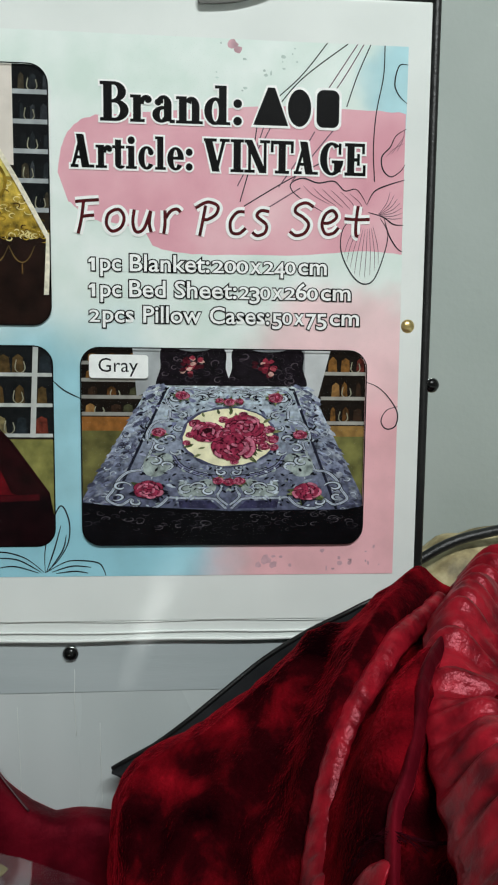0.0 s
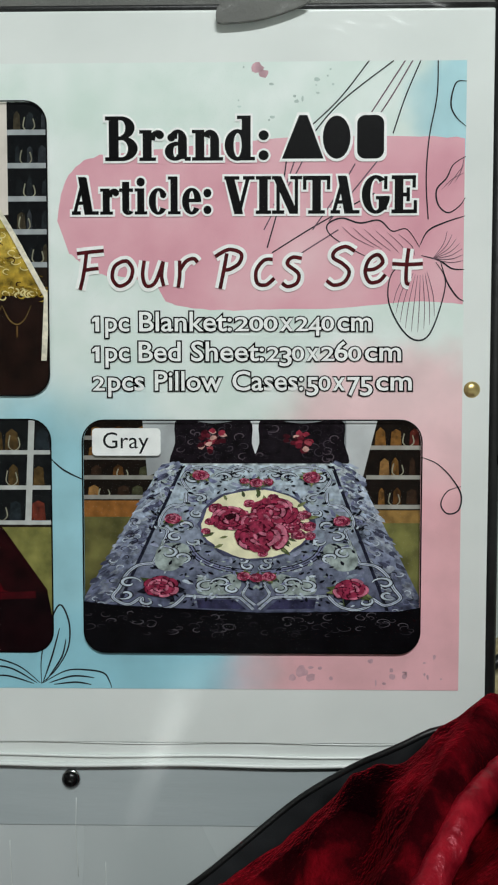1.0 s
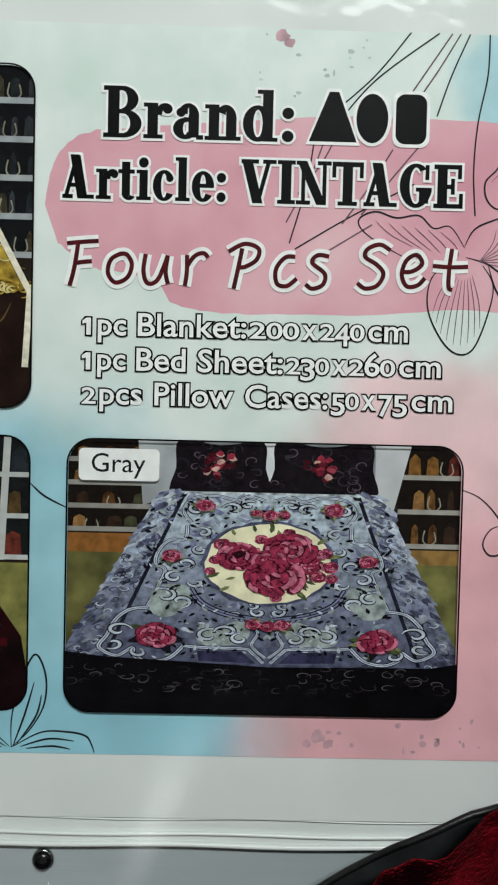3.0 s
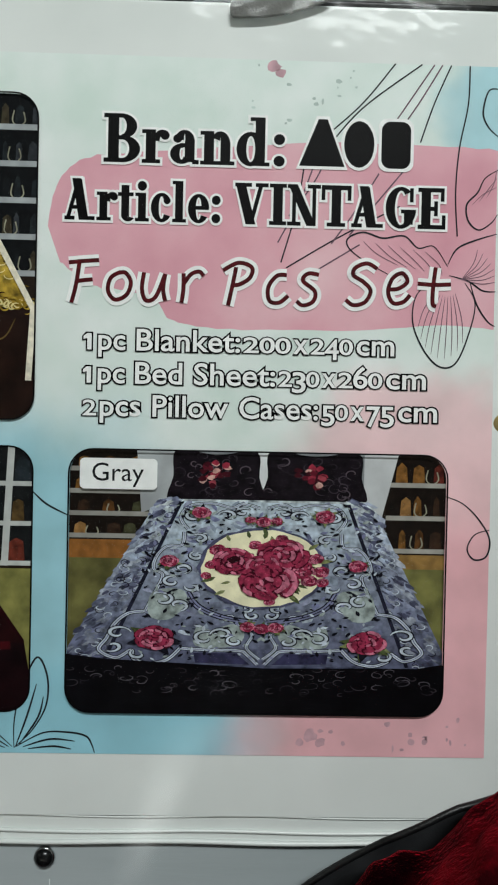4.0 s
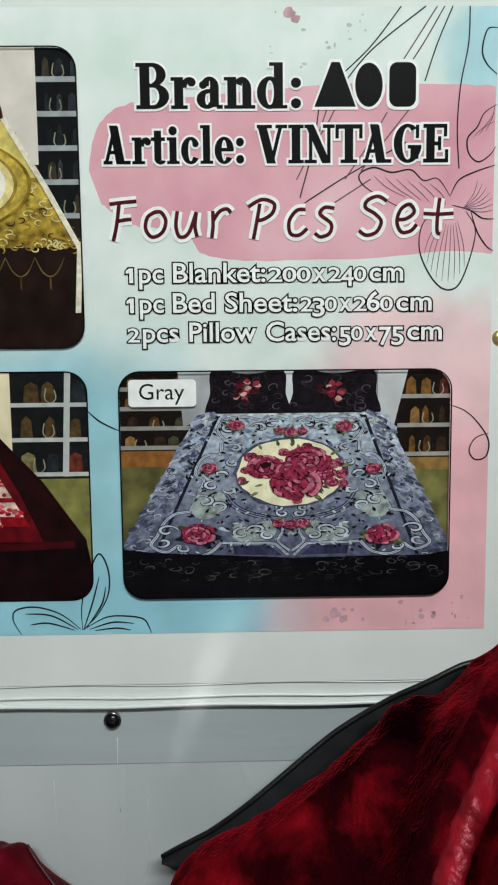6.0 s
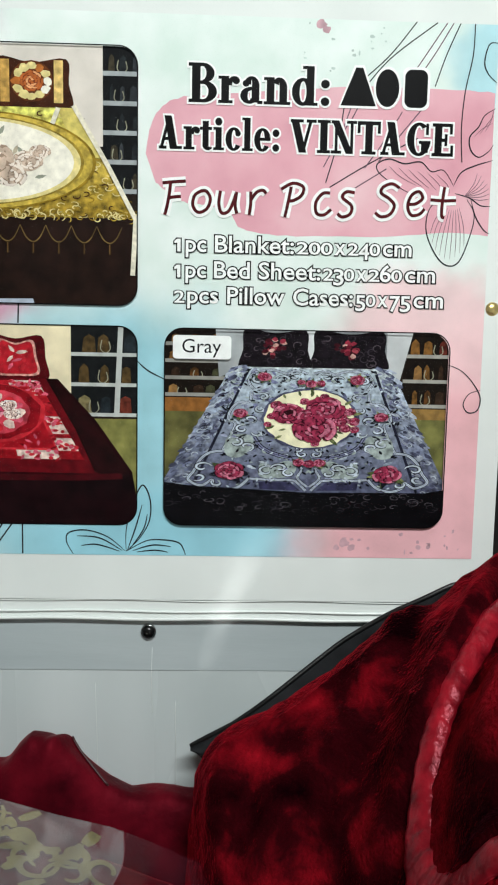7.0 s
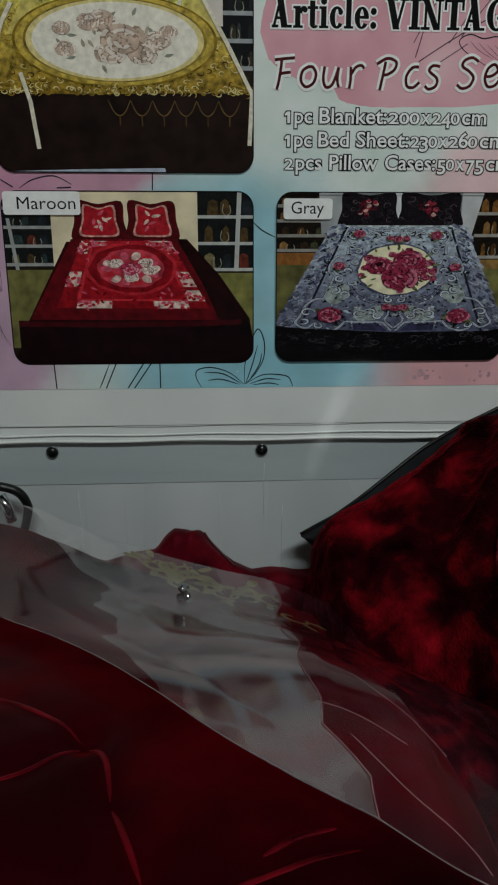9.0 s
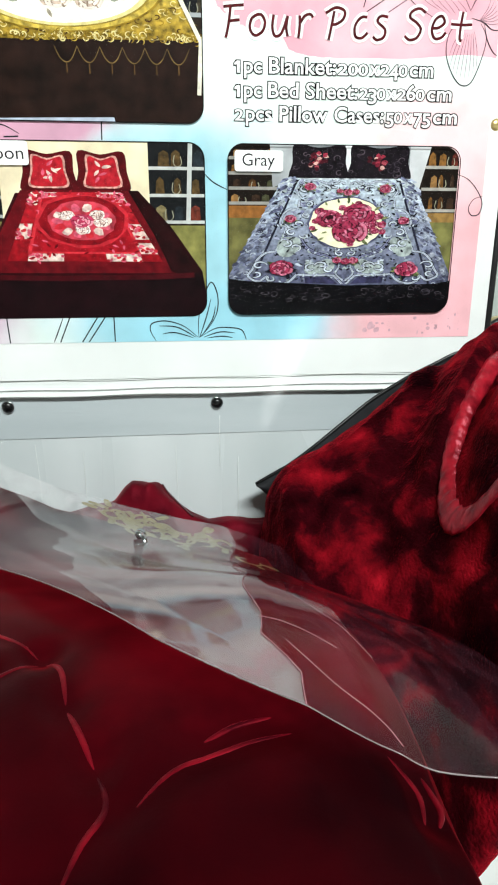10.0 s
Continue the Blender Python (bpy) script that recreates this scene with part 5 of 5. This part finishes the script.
def near_height(x, y, fine=True):
    """The velvet package next to the camera: a plateau in front that falls away to the back and to its right end."""
    back = lerp_table(x, [-0.62, -0.45, -0.305, -0.259, -0.202, -0.162, -0.129, -0.09, -0.05], [0.250, 0.232, 0.190, 0.166, 0.146, 0.134, 0.126, 0.110, 0.05])
    front = lerp_table(x, [-0.7, -0.128, -0.106, -0.093, -0.084, -0.077, -0.065], [0.246, 0.243, 0.239, 0.231, 0.214, 0.16, 0.07])
    z = back + (front - back) * smooth01((-0.13 - y) / 0.34)
    z -= 0.12 * max(0.0, -0.55 - y)
    if fine:
        if -0.27 < x < -0.07 and -0.55 < y < -0.38:
            for line in CREASES:
                d = off_line(x, y, line)
                z -= 0.0022 * math.exp(-(d / 0.007) ** 2)
        z += 0.0025 * noise.noise((x * 13, y * 13, 2.0)) + 0.0008 * noise.noise((x * 45, y * 45, 6.0))
    return z


velvet = thing("velvet_blanket", "smooth crimson velvet blanket folded inside a clear plastic bag", "blanket", at=(-0.25, -0.45, 0))
part("body", mound("body", [(-0.46, -0.112), (-0.062, -0.112), (-0.074, -0.70), (-0.46, -0.70)], near_height, VELVET, 300, 300, 40, 40), velvet)

# Streaks along the creases, their highlights painted in by the lighter red.
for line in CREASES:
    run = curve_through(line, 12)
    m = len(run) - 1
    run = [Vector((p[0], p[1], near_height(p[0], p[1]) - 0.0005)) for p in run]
    part("crease", tube("crease", run, [0.0011 * math.sin(math.pi * (0.06 + 0.88 * k / m)) ** 0.7 for k in range(m + 1)], CREASE_SHEEN, 10), velvet)


def over_near(x, y):
    """Height of a taut film over the velvet package; past its right end the film hangs in the air."""
    z = near_height(x, y, False)
    if x > -0.112:
        z = max(z, near_height(-0.112, y, False) - 0.45 * (x + 0.112))
    return z + 0.005


def along(line, t):
    k = t * (len(line) - 1)
    i = min(len(line) - 2, int(k))
    a, b = line[i], line[i + 1]
    return a[0] + (b[0] - a[0]) * (k - i), a[1] + (b[1] - a[1]) * (k - i)


FRONT = curve_through([(-0.330, -0.285), (-0.285, -0.315), (-0.246, -0.347), (-0.214, -0.385), (-0.188, -0.42), (-0.168, -0.446), (-0.148, -0.465), (-0.13, -0.479), (-0.109, -0.496), (-0.094, -0.499), (-0.06, -0.492), (-0.03, -0.48)], 8)


def film_at(a, b):
    p, q = (-0.47 + 0.405 * a, -0.116), along(FRONT, a)
    x, y = p[0] + (q[0] - p[0]) * b, p[1] + (q[1] - p[1]) * b
    u = x * 0.8 + y * 0.6
    ruck = 0.0055 * abs(noise.noise((u * 13, (y * 0.8 - x * 0.6) * 4, 5.0))) + 0.0012 * noise.noise((x * 14, y * 14, 1.0))
    return (x, y, over_near(x, y) + 0.002 + ruck * min(1, b * 8))


bag = thing("plastic_bag", "crumpled clear plastic bag drawn over the velvet blanket", "plastic bag", at=(-0.22, -0.3, 0.17))


def film_rim(b):
    """Where the part with the painted pale reflection stops on the plush side, with scallops."""
    return lerp_table(b, [0, 0.15, 0.5, 0.85, 0.9, 0.95, 1], [0.86, 0.85, 0.77, 0.665, 0.64, 0.668, 0.655]) + 0.008 * math.sin(b * 23)


def film_start(b):
    """Where it begins on the far side."""
    return lerp_table(b, [0, 0.1, 0.27, 0.63, 0.8, 1], [0.36, 0.42, 0.48, 0.435, 0.385, 0.37]) + 0.014 * math.sin(b * 21 + 1) + 0.008 * math.sin(b * 47)


for name, lo, hi, sheet, text in (
        ("film", film_start, film_rim, BAG_FILM, "milky glossy film"),
        ("film_flap", film_rim, lambda b: 1.0, THIN_FILM, "thin clear film"),
        ("film_flap", lambda b: 0.0, film_start, THIN_FILM, "thin clear film")):
    film_ob = part(name, patch(name, lambda a, b: film_at(lo(b) + (hi(b) - lo(b)) * a, b), 110, 100, sheet), bag, text)
    film_ob.visible_shadow = False
rim_pts = [Vector(film_at(film_rim(k / 60), k / 60)) + Vector((0, 0, 0.0004)) for k in range(61)]
part("film_rim", tube("film_rim", rim_pts, 0.0002, mat("film_edge", [(0.3, "8b5a60"), (0.7, "a87a80")], 90, rough=0.2), 8), bag, "thin line along the edge of the pale part")
for line in (((-0.128, -0.45), (-0.118, -0.47), (-0.109, -0.483), (-0.104, -0.494)), ((-0.135, -0.43), (-0.122, -0.44), (-0.112, -0.452)), ((-0.118, -0.40), (-0.108, -0.43), (-0.100, -0.452))):
    run = [Vector((p[0], p[1], over_near(*p) + 0.003)) for p in curve_through(line, 8)]
    part("wrinkle", tube("wrinkle", run, 0.00016, MATS["film_edge"], 8), bag)
hem_pts = [film_at(0.9 * k / 60, 1.0) for k in range(61)]
part("weld", tube("weld", [Vector(p) + Vector((0, 0, 0.0005)) for p in hem_pts], 0.0002, mat("film_weld", [(0.3, "6f5f61"), (0.7, "8f8284")], 90, rough=0.2), 8), bag, "welded edge of the film")
slider_m = Matrix.Translation(Vector((-0.190, -0.189, over_near(-0.190, -0.189) + 0.008))) @ Euler((0.5, 0.2, 0.35)).to_matrix().to_4x4()
sl = part("zip_slider", lathe("zip_slider", [(0.0002, -0.002), (0.0034, -0.002), (0.004, 0.0), (0.0034, 0.002), (0.0002, 0.0026)], slider_m, CHROME, 16), bag, "small chrome zip slider")
part("pull", tube("pull", [slider_m @ Vector(p) for p in ((0.0, 0, 0.001), (0.001, -0.005, 0.002), (0.002, -0.013, 0.0))], 0.0019, CHROME, 8), sl)

# gold scroll strokes just under the bag's film near its mouth
verts, faces = [], []


def gold_stroke(pts, w):
    n0 = len(verts)
    for i, p in enumerate(pts):
        q0, q1 = pts[max(i - 1, 0)], pts[min(i + 1, len(pts) - 1)]
        d = math.hypot(q1[0] - q0[0], q1[1] - q0[1]) + 1e-9
        nx, ny = -(q1[1] - q0[1]) / d, (q1[0] - q0[0]) / d
        k = w * (0.35 + 0.65 * math.sin(math.pi * (i + 0.5) / len(pts)))
        for sgn in (1, -1):
            x, y = p[0] + sgn * nx * k / 2, p[1] + sgn * ny * k / 2
            verts.append((x, y, over_near(x, y) + 0.0015))
    for i in range(len(pts) - 1):
        a = n0 + 2 * i
        faces.append((a, a + 1, a + 3, a + 2))


for k in range(16):
    f = random.random()
    cx, cy = -0.215 + 0.095 * f + 0.02 * (random.random() - 0.5), -0.125 - 0.08 * f * random.random() - 0.02 * random.random()
    r, a0, s = 0.008 + 0.008 * random.random(), random.random() * 6.3, random.choice((-1, 1))
    gold_stroke([(cx + r * (1 - 0.7 * j / 13) * math.cos(a0 + s * 5.4 * j / 13), cy + r * (1 - 0.7 * j / 13) * math.sin(a0 + s * 5.4 * j / 13)) for j in range(14)], 0.0042)
    for j in range(2):
        a = random.random() * 6.3
        gold_stroke([(cx + r * math.cos(a) * (1 + q * 0.35), cy + r * math.sin(a) * (1 + q * 0.35)) for q in range(4)], 0.006)
tagged(part("gold_scrollwork", to_mesh("gold_scrollwork", verts, faces, [GOLD_SCROLL]), bag, "gold scroll strokes under the film"), kind="stuff")

# folded satin pillow case at the foot of the panel
case = thing("pillow_case", "maroon satin pillow case folded into a peak against the panel", "pillow case", at=(-0.2, 0.0, 0))


def case_at(a, b):
    x = -0.50 + 0.44 * a
    ridge = lerp_table(x, [-0.50, -0.34, -0.275, -0.238, -0.207, -0.193, -0.178, -0.150, -0.132, -0.10, -0.06], [0.116, 0.112, 0.103, 0.114, 0.135, 0.134, 0.126, 0.101, 0.091, 0.092, 0.088])
    y = 0.010 - 0.05 * b
    e = max(0.0, 1 - abs(2 * b - 1) ** 3) ** 0.5
    crease = 0.006 * math.exp(-((x + 0.172 + 0.25 * b * 0.1) / 0.006) ** 2) - 0.002 * math.exp(-((x + 0.187) / 0.010) ** 2) - 0.006 * math.exp(-((x + 0.226) / 0.008) ** 2)
    return (x, y, max(0.0, ridge * e + crease * e + 0.003 * noise.noise((x * 40, y * 40, 2)) * e))


part("body", patch("body", case_at, 260, 40, MAROON_SATIN), case)
hem_line = [Vector(case_at((-0.178 + 0.030 * k / 12 + 0.50) / 0.44, 0.36 + 0.30 * k / 12)) + Vector((0, 0, 0.0012)) for k in range(13)]
part("hem", tube("hem", hem_line, 0.0009, mat("dark_maroon_hem", [(0.3, "2a060c"), (0.7, "430b14")], 90, rough=0.5), 8), case, "dark maroon stitched hem")

# charcoal side of the bag behind the plush blanket
gusset = thing("bag_gusset", "charcoal fabric gusset of a package with a narrow clear strip", "package", at=(0.02, -0.03, 0))


def gusset_top(x):
    return lerp_table(x, [-0.112, -0.055, -0.015, 0.024, 0.063, 0.10, 0.14], [0.116, 0.153, 0.185, 0.214, 0.240, 0.260, 0.268])


def gusset_at(a, b):
    x = -0.086 + 0.226 * a
    z = gusset_top(x) * (1 - b) + b * max(0.0, gusset_top(x) - 0.001 - 1.6 * (x + 0.086))
    return (x, -0.030 + 0.004 * math.sin(x * 50) - 0.006 * math.sin(b * 3.1), z)


g_mesh = patch("wall", gusset_at, 50, 16, DARK_MESH)
part("wall", g_mesh, gusset)
part("edge_binding", tube("edge_binding", [(x, -0.030 + 0.004 * math.sin(x * 50), gusset_top(x)) for x in np.linspace(-0.086, 0.140, 31)], 0.0018, BLACK_PIPING, 8), gusset, "black bound edge")

# brocade package behind the lid
brocade = thing("brocade_package", "beige brocade bundle with black piping standing by the wall", "package", at=(0.3, 0.1, 0))


def brocade_top(x):
    return lerp_table(x, [0.10, 0.165, 0.188, 0.206, 0.26, 0.34, 0.44], [0.235, 0.262, 0.276, 0.283, 0.295, 0.296, 0.27])


def brocade_at(a, b):
    x = 0.155 + 0.28 * a
    e = max(0.0, 1 - abs(2 * b - 1) ** 5) ** 0.5
    return (x, 0.03 + 0.13 * b, max(0.0, (brocade_top(x) - 0.012 + 0.012 * noise.noise((x * 30, b * 3, 1.0))) * e))


part("body", patch("body", brocade_at, 50, 40, BEIGE), brocade)
part("piping", tube("piping", [(0.155 + 0.28 * k / 30, 0.055, brocade_top(0.155 + 0.28 * k / 30) + 0.002) for k in range(31)], 0.0045, BLACK_PIPING, 10), brocade, "black piping")

# carrying handle of the package
grip = thing("carry_handle", "black cord carrying handle with a chrome ferrule", "handle", at=(-0.37, -0.02, 0.16))
loop = curve_through([(-0.42, -0.02, 0.165), (-0.40, -0.024, 0.182), (-0.372, -0.026, 0.187), (-0.350, -0.024, 0.181), (-0.342, -0.02, 0.166), (-0.345, -0.016, 0.150), (-0.352, -0.012, 0.13)], 8)
part("cord", tube("cord", loop, 0.0042, BLACK_PIPING, 10), grip)
part("ferrule", tube("ferrule", [(-0.366, -0.020, 0.1755), (-0.360, -0.021, 0.163), (-0.358, -0.019, 0.150)], 0.005, CHROME, 12), grip, "chrome ferrule")

# ---------------------------------------------------------------- ceiling lamp
lamp = thing("ceiling_lamp", "white tube lamp on the ceiling", "lamp", at=(0.35, LAMP_Y, 2.4))
part("housing", box("housing", (-0.3, LAMP_Y - 0.10, 2.372), (1.0, LAMP_Y + 0.10, 2.4), WHITE_PLASTIC, 0.006), lamp)
